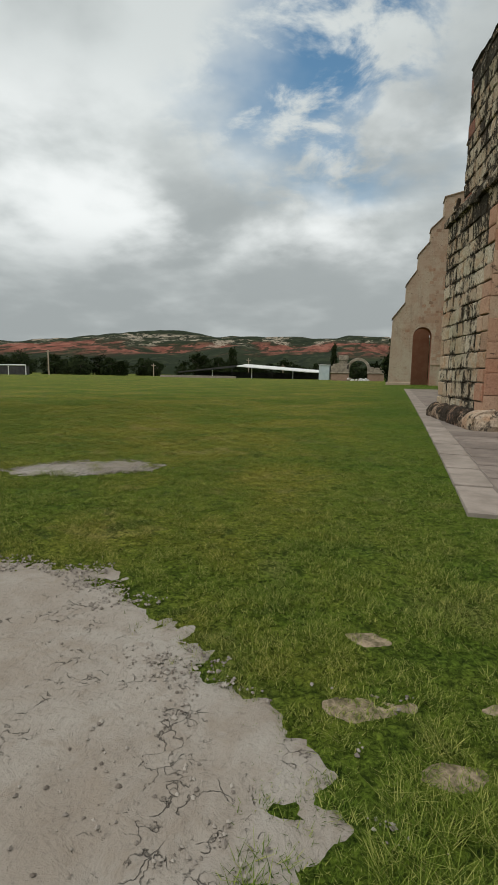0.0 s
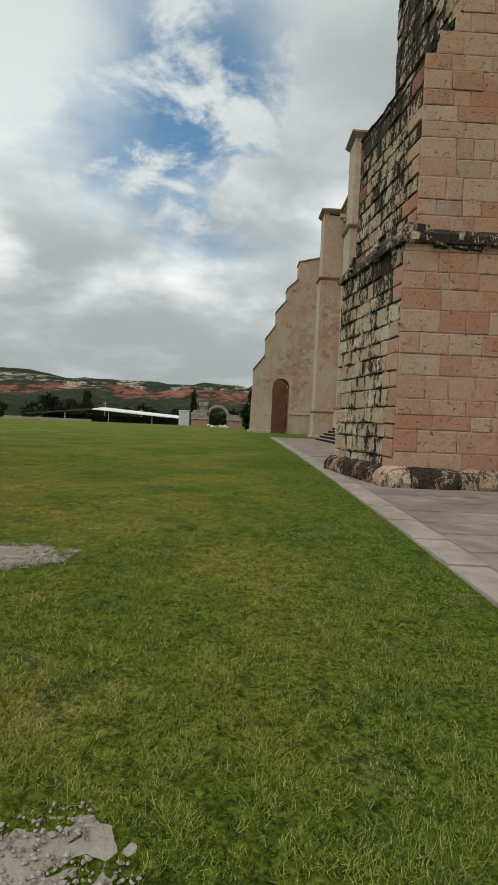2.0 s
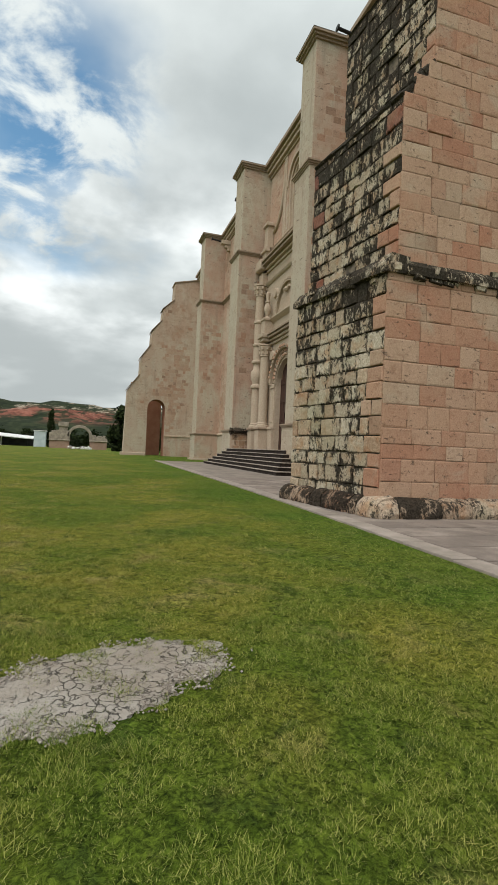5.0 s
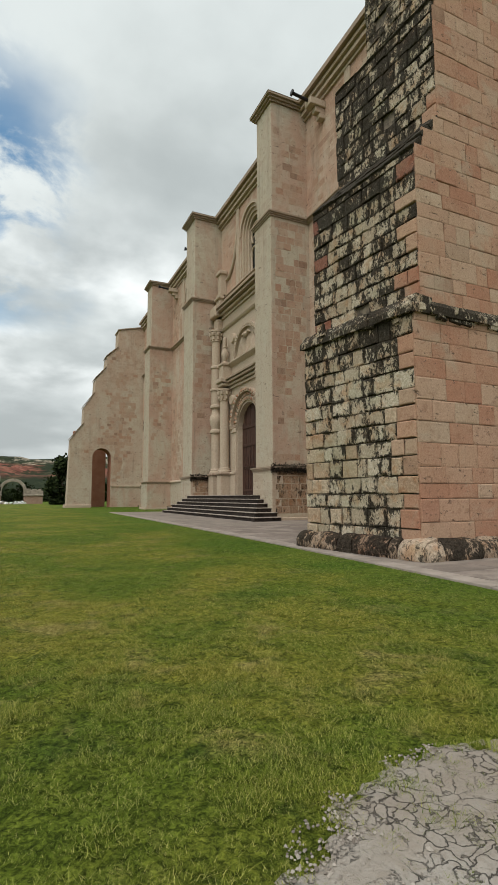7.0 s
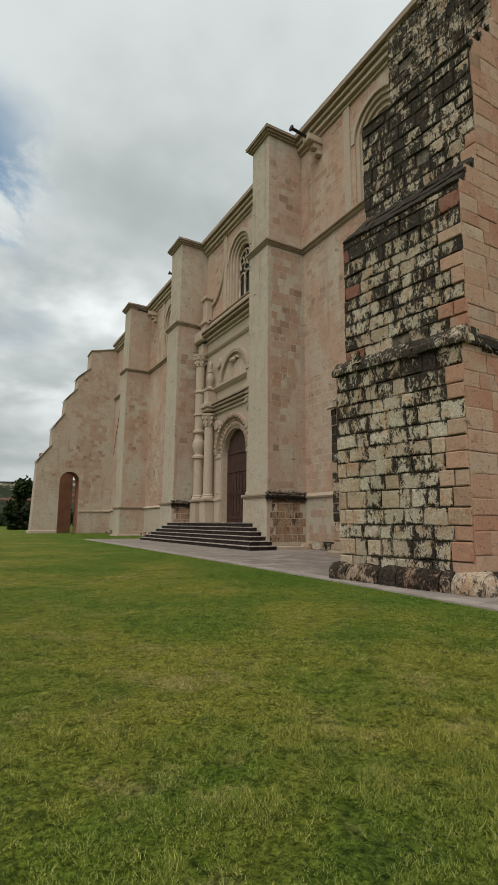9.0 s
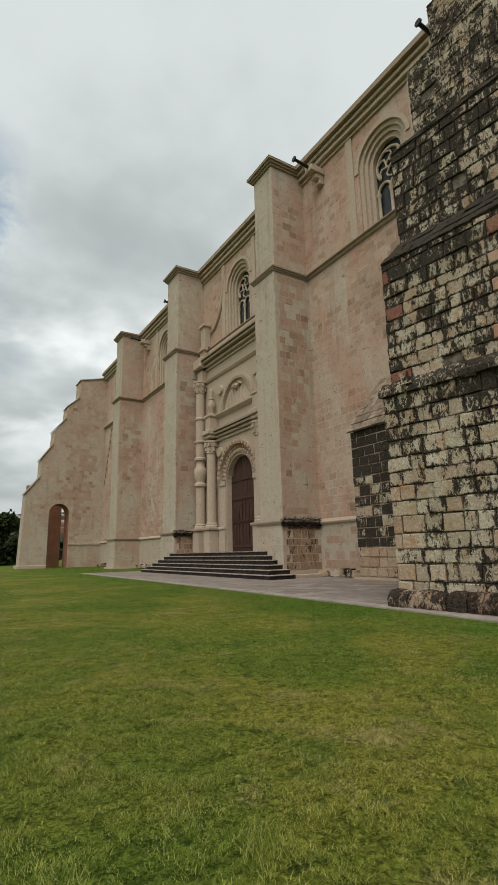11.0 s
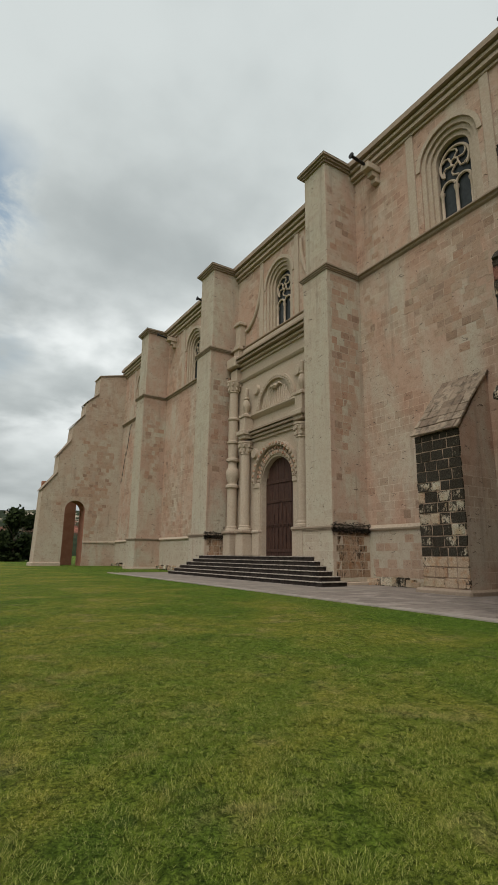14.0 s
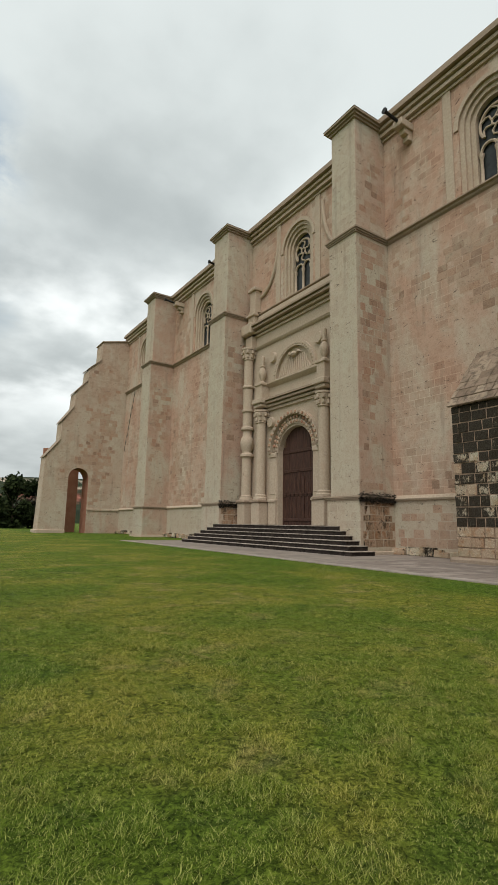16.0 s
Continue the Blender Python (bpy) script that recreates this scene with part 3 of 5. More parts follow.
pv = B()
pave_y = [5.0 + i for i in range(43)]
for y0, y1 in zip(pave_y, pave_y[1:]):
    za, zb = height(0, y0) + 0.03, height(0, y1) + 0.03
    pv.add([(edge_x(y0) + 0.4, y0, za), (9.4, y0, za), (9.4, y1, zb), (edge_x(y1) + 0.4, y1, zb),
            (edge_x(y0) + 0.4, y0, za - 0.4), (9.4, y0, za - 0.4), (9.4, y1, zb - 0.4), (edge_x(y1) + 0.4, y1, zb - 0.4)],
           [(0, 1, 2, 3), (0, 3, 7, 4), (1, 5, 6, 2)] + ([(0, 4, 5, 1)] if y0 == pave_y[0] else []) + ([(3, 2, 6, 7)] if y1 == pave_y[-1] else []))
pavement = tagged(part("pavement", pv, M_PAVE_BED), "grey-brown stone paving along the church wall", "pavement", kind="structure")

# ---- church: long wall with buttresses ----
WX, BX = 9.4, 6.9                       # faces of the wall and of the buttresses
Z_PLINTH, Z_STRING, Z_TOP = 3.1, 17.65, 25.35
BAYS = [(10.0, 28.05, 21.7), (30.15, 41.75, 36.1), (44.1, 56.2, 50.1), (58.4, 70.0, 64.2)]
church = thing("church_wall", WX, 40, 0.3, "tall pink and tan stone church wall with string course", "church wall", kind="structure")

wall = B()
for k, (y0, y1, yc) in enumerate(BAYS):
    ya, yb = (y0 - 1.05 if k else y0), (y1 + 1.05 if k < 3 else y1)
    if k == 1:
        wall.arch_wall(ya, yb, 0, Z_STRING, 35.8, 1.78, 1.75, 6.45, WX, WX + 1.7)
    else:
        wall.box(WX, WX + 1.7, ya, yb, 0, Z_STRING)
    wall.arch_wall(ya, yb, Z_STRING, Z_TOP - 0.05, yc, 1.65, Z_STRING + 0.15, 21.5, WX, WX + 1.7)
part("wall_west", wall, M_WALL, church)
low = B()
for k, (y0, y1, yc) in enumerate(BAYS):
    if k != 1:
        low.box(WX - 0.10, WX + 0.01, y0, y1, 0.2, Z_PLINTH)
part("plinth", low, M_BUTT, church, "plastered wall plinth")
mo = B()
for k, (y0, y1, yc) in enumerate(BAYS):
    if k != 1:
        moulding(mo, [(0.11, Z_PLINTH - 0.05), (0.2, Z_PLINTH), (0.24, Z_PLINTH + 0.08), (0.12, Z_PLINTH + 0.22), (0.0, Z_PLINTH + 0.26)], y0, y1, WX)
part("plinth_moulding", mo, M_TRIM, church)
mo = B()
for y0, y1, yc in BAYS:
    moulding(mo, [(0.0, Z_STRING - 0.22), (0.1, Z_STRING - 0.15), (0.14, Z_STRING - 0.05), (0.26, Z_STRING), (0.26, Z_STRING + 0.07), (0.0, Z_STRING + 0.14)], y0, y1, WX)
part("string_course", mo, M_CAP, church)
mo = B()
stepped(mo, 10, 70.4, WX, [(0.12, 24.0, 24.14), (0.03, 24.14, 24.22), (0.30, 24.22, 24.44), (0.16, 24.44, 24.53), (0.44, 24.53, 24.72)])
part("bed_moulding", mo, M_TRIM, church)
mo = B()
stepped(mo, 10, 70.4, WX, [(0.32, 24.72, 24.80), (0.64, 24.80, 25.06), (0.52, 25.06, 25.28), (0.28, 25.28, 25.45)])
part("cornice", mo, M_CAP, church, "dark weathered stone cornice")
# closing walls and roof of the nave
cl = B()
cl.box(24, 25, 10, 71, 0, 25.3).box(WX + 1.7, 24, 10, 11, 0, 25.3).box(WX + 1.7, 24, 70, 71, 0, 25.3)
tagged(part("wall_east", cl, M_WALL), "plain rear walls of the church nave", "wall", kind="structure")
tagged(part("ceiling", B().box(WX + 0.4, 25, 10, 71, 25.3, 25.6), M_CAP), "flat stone roof over the nave", "roof", kind="structure")
tagged(part("floor", B().box(WX + 1.7, 24, 11, 70, 1.2, 1.72), M_PAVE_BED), "stone floor inside the nave", "floor", kind="structure")


def church_window(yc, tracery):
    ob = thing("window_1", WX, yc, Z_STRING, "round-arched recessed church window with stone tracery", "window", "church windows", "structure")
    zs = 21.5
    for k, (ro, ri, x0, x1) in enumerate(((1.66, 1.40, WX + 0.08, WX + 0.75), (1.405, 1.18, WX + 0.22, WX + 0.75), (1.185, 0.95, WX + 0.36, WX + 0.75))):
        part("window_frame", B().arch_band(yc, Z_STRING + 0.15, zs - 0.02 * k, ro, ri, x0, x1), M_TRIM, ob, smooth=True)
    part("hood_mould", B().arch_band(yc, 21.45, 21.5, 1.88, 1.64, WX - 0.07, WX + 0.02), M_TRIM, ob, smooth=True)
    part("window_sill", B().prism([(WX + 0.1, 17.8), (WX + 0.95, 17.8), (WX + 0.95, 18.2), (WX + 0.6, 18.15)], yc - 1.64, yc + 1.64, "y"), M_TRIM, ob)
    xg, x = WX + 0.62, WX + 0.53
    gl = B().prism([(yc - 1.0, 17.9)] + [(yc - 1.0 * math.cos(math.pi * i / 16), zs + 1.0 * math.sin(math.pi * i / 16)) for i in range(17)] + [(yc + 1.0, 17.9)], xg, xg + 0.03, "x")
    part("pane", gl, M_GLASS, ob, "dark leaded glass")
    for s in (-0.82, 0, 0.82):
        part("mullion", B().lathe([(0.13, 18.1), (0.13, 18.25), (0.085, 18.32), (0.085, 19.55), (0.14, 19.68), (0.14, 19.8)], x, yc + s, 10), M_TRIM, ob, smooth=True)
    for s in (-0.41, 0.41):
        part("light_arch", B().tube([(x, yc + s - 0.41 * math.cos(math.pi * i / 12), 19.8 + 0.45 * math.sin(math.pi * i / 12)) for i in range(13)], 0.075), M_TRIM, ob, smooth=True)
    rose = B()
    zc = 21.15
    rose.tube([(x, yc + 0.82 * math.cos(math.pi * i / 14), zc + 0.88 * math.sin(math.pi * i / 14)) for i in range(-3, 18)], 0.075)
    rose.tube([(x, yc + 0.2 * math.cos(math.pi * i / 8), zc + 0.2 * math.sin(math.pi * i / 8)) for i in range(17)], 0.06)
    for i in range(6):
        a = math.pi * i / 3 + 0.3
        rose.tube([(x, yc + (0.18 + 0.65 * q) * math.cos(a + 0.6 * math.sin(math.pi * q)), zc + (0.18 + 0.65 * q) * math.sin(a + 0.6 * math.sin(math.pi * q))) for q in (0, 0.25, 0.5, 0.75, 1)], 0.055)
    part("rose_tracery", rose, M_TRIM, ob, "carved wheel tracery", True)
    for s in (-1, 1):
        part("pilaster", B().box(WX - 0.09, WX + 0.02, yc + s * 2.2 - 0.24, yc + s * 2.2 + 0.24, Z_STRING + 0.1, 24.0, 0.02), M_TRIM, ob)
    return ob


for y0, y1, yc in BAYS:
    church_window(yc, True)


def buttress(y0, y1):
    ob = thing("buttress", BX, (y0 + y1) / 2, 0.3, "tall square stone buttress with plinth, string and coping", "buttress", "church buttresses", "structure")
    x1 = WX + 0.05
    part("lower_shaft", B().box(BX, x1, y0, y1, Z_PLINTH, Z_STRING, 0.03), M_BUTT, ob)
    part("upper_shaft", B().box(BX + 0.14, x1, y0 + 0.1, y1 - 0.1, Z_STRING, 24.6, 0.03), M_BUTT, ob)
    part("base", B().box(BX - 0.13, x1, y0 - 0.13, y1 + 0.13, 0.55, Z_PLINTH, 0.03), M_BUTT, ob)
    part("footing", B().box(BX - 0.33, x1, y0 - 0.33, y1 + 0.33, 0.1, 0.56, 0.04), M_TRIM, ob)
    b = B()
    ring_moulding(b, BX - 0.1, x1, y0 - 0.1, y1 + 0.1, Z_PLINTH - 0.08, Z_PLINTH + 0.16, 0.14)
    part("plinth_moulding", b, M_CAP, ob, "blackened plinth moulding")
    b = B()
    ring_moulding(b, BX, x1, y0, y1, Z_STRING - 0.2, Z_STRING + 0.08, 0.18)
    part("string_course", b, M_CAP, ob)
    b = B()
    ring_moulding(b, BX + 0.14, x1, y0 + 0.1, y1 - 0.1, 24.55, 24.95, 0.32)
    cx, cy = (BX + x1) / 2, (y0 + y1) / 2
    b.add([(BX - 0.2, y0 - 0.24, 24.95), (x1, y0 - 0.24, 24.95), (x1, y1 + 0.24, 24.95), (BX - 0.2, y1 + 0.24, 24.95), (BX + 0.9, cy, 25.3), (x1, cy, 25.3)],
          [(0, 1, 5, 4), (3, 0, 4), (2, 3, 4, 5), (0, 3, 2, 1)])
    part("coping", b, M_CAP, ob, "dark stone coping")
    return ob


for y0, y1 in ((28.05, 30.15), (41.75, 44.1), (56.2, 58.4)):
    buttress(y0, y1)


def gargoyle(y, z=23.35):
    ob = thing("water_spout", WX - 0.5, y, z, "stone bracket water spout with black iron pipe", "water spout", "water spouts", "structure")
    part("trough", B().box(WX - 1.0, WX + 0.05, y - 0.3, y + 0.3, z, z + 0.42, 0.03), M_TRIM, ob)
    part("bracket", B().box(WX - 0.62, WX + 0.02, y - 0.2, y + 0.2, z - 0.32, z + 0.02, 0.03), M_TRIM, ob)
    part("bracket", B().box(WX - 0.34, WX + 0.02, y - 0.2, y + 0.2, z - 0.62, z - 0.3, 0.03), M_TRIM, ob)
    pipe = part("pipe", B().tube([(WX - 0.8, y, z + 0.3), (WX - 2.0, y, z + 0.42)], 0.09, 10), M_IRON, ob, "black iron pipe")
    part("flange", B().tube([(WX - 1.96, y, z + 0.415), (WX - 2.04, y, z + 0.424)], 0.17, 12), M_IRON, pipe)


for y in (17.4, 26.3, 45.6, 54.6):
    gargoyle(y)

# ---- portal ----
PC, PX = 35.8, 9.0
portal = thing("portal", PX, PC, 1.75, "carved stone church portal with columns and lunette", "portal", kind="structure")
part("portal_wall", B().arch_wall(30.15, 41.75, 1.75, 15.9, PC, 1.80, 1.75, 6.45, PX, WX + 0.002), M_TRIM, portal)
part("attic", B().box(PX + 0.1, WX + 0.002, 30.15, 41.75, 16.7, Z_STRING - 0.2), M_TRIM, portal)
b = B()
stepped(b, 30.15, 41.75, PX, [(0.12, 15.72, 15.88), (0.03, 15.88, 15.95), (0.30, 15.95, 16.12), (0.14, 16.12, 16.20)])
part("main_cornice", b, M_TRIM, portal)
# the darker cap colour paints in shadow lines of the cornice steps
part("cornice_cap", stepped(B(), 30.15, 41.75, PX, [(0.56, 16.20, 16.36), (0.40, 16.36, 16.43), (0.68, 16.43, 16.56), (0.30, 16.56, 16.72)]), M_CAP, portal, "weathered cornice edge, darkened for its shadow lines")
b = B()
moulding(b, [(0, 14.65), (0.12, 14.72), (0.2, 14.85), (0, 14.95)], 30.15, 41.75, PX)
part("frieze_string", b, M_TRIM, portal)
b = B()
stepped(b, 31.9, 40.0, PX, [(0.14, 9.72, 9.88), (0.05, 9.88, 9.95), (0.28, 9.95, 10.10), (0.15, 10.10, 10.17)])
for s in (-1, 1):
    y = PC + s * 3.3
    b.box(PX - 0.95, PX, y - 0.55, y + 0.55, 10.2, 10.55, 0.05).box(PX - 0.8, PX, y - 0.45, y + 0.45, 9.95, 10.2, 0.04)
part("lower_cornice", b, M_TRIM, portal)
# same dark cap colour, again painting shadow lines into the stone
part("cornice_cap", stepped(B(), 31.9, 40.0, PX, [(0.46, 10.17, 10.32), (0.34, 10.32, 10.38), (0.56, 10.38, 10.50), (0.2, 10.50, 10.66)]), M_CAP, portal, "weathered cornice edge, darkened for its shadow lines")
b = B()
moulding(b, [(0, 11.4), (0.15, 11.5), (0.3, 11.65), (0.3, 11.75), (0, 11.8)], 32.9, 38.8, PX)
part("lunette_sill", b, M_TRIM, portal)
part("lunette_rim", B().arch_band(PC, 11.75, 11.78, 2.25, 1.9, PX - 0.22, PX + 0.02, 24), M_TRIM, portal, smooth=True)
b = B()
for i in range(25):
    a = math.pi * (i + 0.5) / 25
    b.box(PX - 0.27, PX - 0.2, PC - 2.07 * math.cos(a) - 0.07, PC - 2.07 * math.cos(a) + 0.07, 11.78 + 2.07 * math.sin(a) - 0.07, 11.78 + 2.07 * math.sin(a) + 0.07, 0.02)
part("lunette_beading", b, M_TRIM, portal)
b = B()
for i in range(15):
    yy = -1.68 + 0.24 * i
    zt = 11.78 + min(math.sqrt(1.85 ** 2 - yy ** 2) - 0.12, 1.25)
    b.tube([(PX - 0.03, PC + yy * 0.8, zt), (PX - 0.06, PC + yy, 11.84)], [0.05, 0.09], 6)
part("lunette_shell", b, M_TRIM, portal, "carved shell rays", True)
b = B()
b.lathe([(0.02, 12.95), (0.22, 13.0), (0.3, 13.15), (0.22, 13.3), (0.02, 13.36)], PX - 0.05, PC, 10)
for s in (-1, 1):
    b.tube([(PX - 0.1, PC + s * 0.15, 13.1), (PX - 0.15, PC + s * 0.45, 13.28), (PX - 0.1, PC + s * 0.75, 13.12)], [0.13, 0.1, 0.03], 6)
part("lunette_relief", b, M_TRIM, portal, "weathered winged relief", True)


def column(ob, y, x, r, z0, z1, rings=False):
    prof = [(r * 1.35, z0), (r * 1.35, z0 + 0.12), (r * 1.15, z0 + 0.2), (r * 1.2, z0 + 0.28), (r, z0 + 0.36)]
    if rings:
        prof += [(r, 6.55), (r * 1.35, 6.62), (r * 1.35, 6.78), (r * 0.95, 6.9), (r * 0.98, 7.05), (r * 1.3, 7.35), (r * 1.38, 7.7), (r * 1.2, 8.0), (r * 0.95, 8.1), (r * 0.9, 8.5),
                 (r * 1.3, 8.6), (r * 1.3, 8.75), (r, 8.85), (r, 9.9), (r * 1.25, 9.96), (r * 1.25, 10.1), (r, 10.16), (r * 0.98, 11.7), (r * 1.2, 11.78), (r * 1.2, 11.9), (r * 0.95, 11.98), (r * 0.92, 13.3)]
    prof += [(r * 0.92, z1 - 0.95), (r * 1.12, z1 - 0.9), (r * 1.0, z1 - 0.8), (r * 1.1, z1 - 0.55), (r * 1.45, z1 - 0.2), (r * 1.3, z1 - 0.14), (r * 1.5, z1 - 0.12), (r * 1.5, z1)]
    c = part("column", B().lathe(prof, x, y, 18), M_TRIM, ob, smooth=True)
    cap = B()
    for k in range(8):
        a = 2 * math.pi * k / 8
        for zz, rr in ((z1 - 0.65, 1.12), (z1 - 0.32, 1.35)):
            cap.box(x + rr * r * math.cos(a) - 0.08, x + rr * r * math.cos(a) + 0.08, y + rr * r * math.sin(a) - 0.08, y + rr * r * math.sin(a) + 0.08, zz - 0.14, zz + 0.14, 0.03)
    part("capital_leaves", cap, M_TRIM, c)
    p = part("pedestal", B().box(x - 0.45, PX + 0.02, y - 0.46, y + 0.46, 1.75, z0 - 0.2, 0.03), M_TRIM, ob)
    part("pedestal_cap", B().box(x - 0.56, PX + 0.02, y - 0.56, y + 0.56, z0 - 0.2, z0, 0.05), M_CAP, p)


for s in (-1, 1):
    column(portal, PC + s * 3.3, PX - 0.42, 0.36, 3.45, 9.75)
    column(portal, PC + s * 5.1, PX - 0.42, 0.37, 3.45, 14.85, True)
    y = PC + s * 3.3
    part("pedestal", B().box(PX - 0.72, PX + 0.02, y - 0.36, y + 0.36, 10.55, 11.6, 0.03).box(PX - 0.8, PX + 0.02, y - 0.44, y + 0.44, 11.55, 11.75, 0.03), M_TRIM, portal)
    part("finial", B().lathe([(0.2, 11.75), (0.2, 11.85), (0.12, 11.95), (0.26, 12.3), (0.3, 12.6), (0.14, 12.95), (0.2, 13.0), (0.2, 13.1), (0.12, 13.15), (0.17, 13.5), (0.16, 13.75), (0.05, 13.85)], PX - 0.38, y, 12), M_TRIM, portal, smooth=True)
    part("roundel", B().tube([(PX + 0.02, PC + s * 2.45, 13.55), (PX - 0.2, PC + s * 2.45, 13.55)], [0.42, 0.34], 14), M_TRIM, portal, smooth=True)
    part("roundel", B().tube([(PX + 0.02, PC + s * 2.6, 8.85), (PX - 0.2, PC + s * 2.6, 8.85)], [0.42, 0.34], 14), M_TRIM, portal, smooth=True)
    yp = PC + s * 2.28
    part("jamb_pier", B().box(PX - 0.10, PX + 0.02, yp - 0.40, yp + 0.40, 3.45, 6.35, 0.03).box(PX - 0.18, PX + 0.02, yp - 0.42, yp + 0.42, 6.3, 6.65, 0.05), M_TRIM, portal)
    part("jamb_panel", B().box(PX - 0.14, PX - 0.08, yp - 0.26, yp + 0.26, 3.8, 6.0, 0.02), M_TRIM, portal)
    part("jamb_base", B().box(PX - 0.2, PX + 0.02, yp - 0.42, yp + 0.42, 1.75, 3.3, 0.03).box(PX - 0.28, PX + 0.02, yp - 0.44, yp + 0.44, 3.25, 3.46, 0.05), M_TRIM, portal)
    part("upper_pier", B().box(PX - 0.45, PX + 0.1, PC + s * 5.15 - 0.42, PC + s * 5.15 + 0.42, 14.9, 15.8, 0.03).box(PX - 0.75, PX + 0.1, PC + s * 5.15 - 0.65, PC + s * 5.15 + 0.65, 15.95, 16.8, 0.08), M_TRIM, portal)
    part("attic_pedestal", B().box(PX - 0.25, PX + 0.1, PC + s * 5.15 - 0.42, PC + s * 5.15 + 0.42, 16.8, 18.0, 0.03).box(PX - 0.4, PX + 0.1, PC + s * 5.15 - 0.55, PC + s * 5.15 + 0.55, 17.5, 17.7, 0.04).box(PX - 0.15, PX + 0.4, PC + s * 5.15 - 0.36, PC + s * 5.15 + 0.36, 17.9, 19.7, 0.03).box(PX - 0.3, PX + 0.4, PC + s * 5.15 - 0.5, PC + s * 5.15 + 0.5, 19.6, 19.9, 0.05), M_TRIM, portal)
    part("scroll", B().tube([(WX - 0.08, PC + s * (2.45 + 2.2 * (1 - math.cos(t))), 23.3 - 4.2 * math.sin(t)) for t in [math.pi / 2 * i / 12 for i in range(13)]], 0.13, 8), M_TRIM, portal, "curved stone scroll moulding", True)
for ro, ri, x0 in ((2.05, 1.79, PX - 0.10), (2.38, 2.05, PX - 0.01), (2.64, 2.38, PX - 0.30)):
    part("archivolt", B().arch_band(PC, 6.6, 6.62, ro, ri, x0, PX + 0.02, 26), M_TRIM, portal, smooth=True)
for i in range(21):
    a = math.pi * (i + 0.5) / 21
    for r, q, xx in ((1.92, 0.09, PX - 0.16), (2.51, 0.09, PX - 0.38), (2.2, 0.10, PX - 0.14)):
        dot = B()
        dot.box(xx, xx + 0.1, PC - r * math.cos(a) - q, PC - r * math.cos(a) + q, 6.62 + r * math.sin(a) - q, 6.62 + r * math.sin(a) + q, 0.03)
        part("rosette", dot, M_BLOCK if i % 4 else M_CAP, portal)

door = thing("door_1", WX, PC, 1.75, "closed tall arched dark brown plank church doors", "door", kind="structure")
for i in range(10):
    y0 = PC - 1.8 + 0.36 * i
    top = 6.45 + math.sqrt(max(0.05, 1.8 ** 2 - max(abs(y0 - PC), abs(y0 + 0.36 - PC)) ** 2)) + 0.3
    part("plank", B().box(WX - 0.02 + 0.012 * (i % 2), WX + 0.13, y0 + 0.008, y0 + 0.352, 1.76, min(top, 8.22), 0.012), M_DOOR, door)
for z in (2.0, 3.6, 5.2, 6.5):
    part("rail", B().box(WX - 0.07, WX, PC - 1.66, PC + 1.66, z, z + 0.2, 0.02), M_DOOR, door)
for i in range(7):
    y = PC - 1.3 + 0.43 * i
    zt = 4.0 + 0.45 * (3 - abs(i - 3))
    part("door_slat", B().box(WX - 0.07, WX, y - 0.09, y + 0.09, 2.2, zt, 0.02), M_DOOR, door)

stair = thing("portal_steps", 6, PC, 0.35, "broad stone steps before the portal, dark risers and pale treads", "steps", kind="structure")
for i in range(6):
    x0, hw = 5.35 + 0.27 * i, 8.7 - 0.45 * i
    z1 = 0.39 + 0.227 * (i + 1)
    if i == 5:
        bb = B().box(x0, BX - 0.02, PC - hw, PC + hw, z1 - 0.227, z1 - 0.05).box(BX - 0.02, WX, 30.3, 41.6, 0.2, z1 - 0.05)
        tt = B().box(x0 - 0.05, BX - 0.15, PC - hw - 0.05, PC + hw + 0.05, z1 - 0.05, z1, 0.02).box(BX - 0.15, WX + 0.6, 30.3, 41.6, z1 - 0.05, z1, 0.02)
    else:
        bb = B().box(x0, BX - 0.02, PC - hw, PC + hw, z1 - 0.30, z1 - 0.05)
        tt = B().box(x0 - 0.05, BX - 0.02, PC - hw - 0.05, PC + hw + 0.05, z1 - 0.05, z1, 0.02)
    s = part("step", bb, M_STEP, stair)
    part("tread", tt, M_TREAD, s, "pale step tread edge")

# ---- far stepped buttress with an archway ----
GY0, GY1 = 70.0, 72.4
far = thing("flying_buttress_wall", 4, GY0, 0.4, "stepped tan buttress wall pierced by an arch", "buttress wall", kind="structure")
tops = [(x + 0.4, z) for x, z in ((-0.2, 0.3), (0.05, 8.9), (1.5, 10.95), (1.55, 13.1), (2.75, 15.0), (2.85, 16.8), (4.1, 18.4), (4.2, 19.9), (5.6, 21.3), (5.65, 23.6))] + [(WX, 24.4)]
AXC, AR, AZ = 4.25, 1.15, 6.7


def roof_z(x):
    for (xa, za), (xb, zb) in zip(tops, tops[1:]):
        if xa <= x <= xb and xb > xa:
            return za + (zb - za) * (x - xa) / (xb - xa)
    return tops[-1][1]


b = B()
left = [p for p in tops if p[0] < AXC - AR]
b.prism(left + [(AXC - AR, roof_z(AXC - AR)), (AXC - AR, 0.2), (0.2, 0.2)], GY0, GY1, "y")
arc = [(AXC - AR * math.cos(math.pi * i / 16), AZ + AR * math.sin(math.pi * i / 16)) for i in range(17)]
mids = [p for p in tops if AXC - AR < p[0] < AXC + AR]
cols = sorted(set([a for a, _ in arc] + [p[0] for p in mids]))


def arc_z(x):
    return AZ + math.sqrt(max(0, AR * AR - (x - AXC) ** 2))


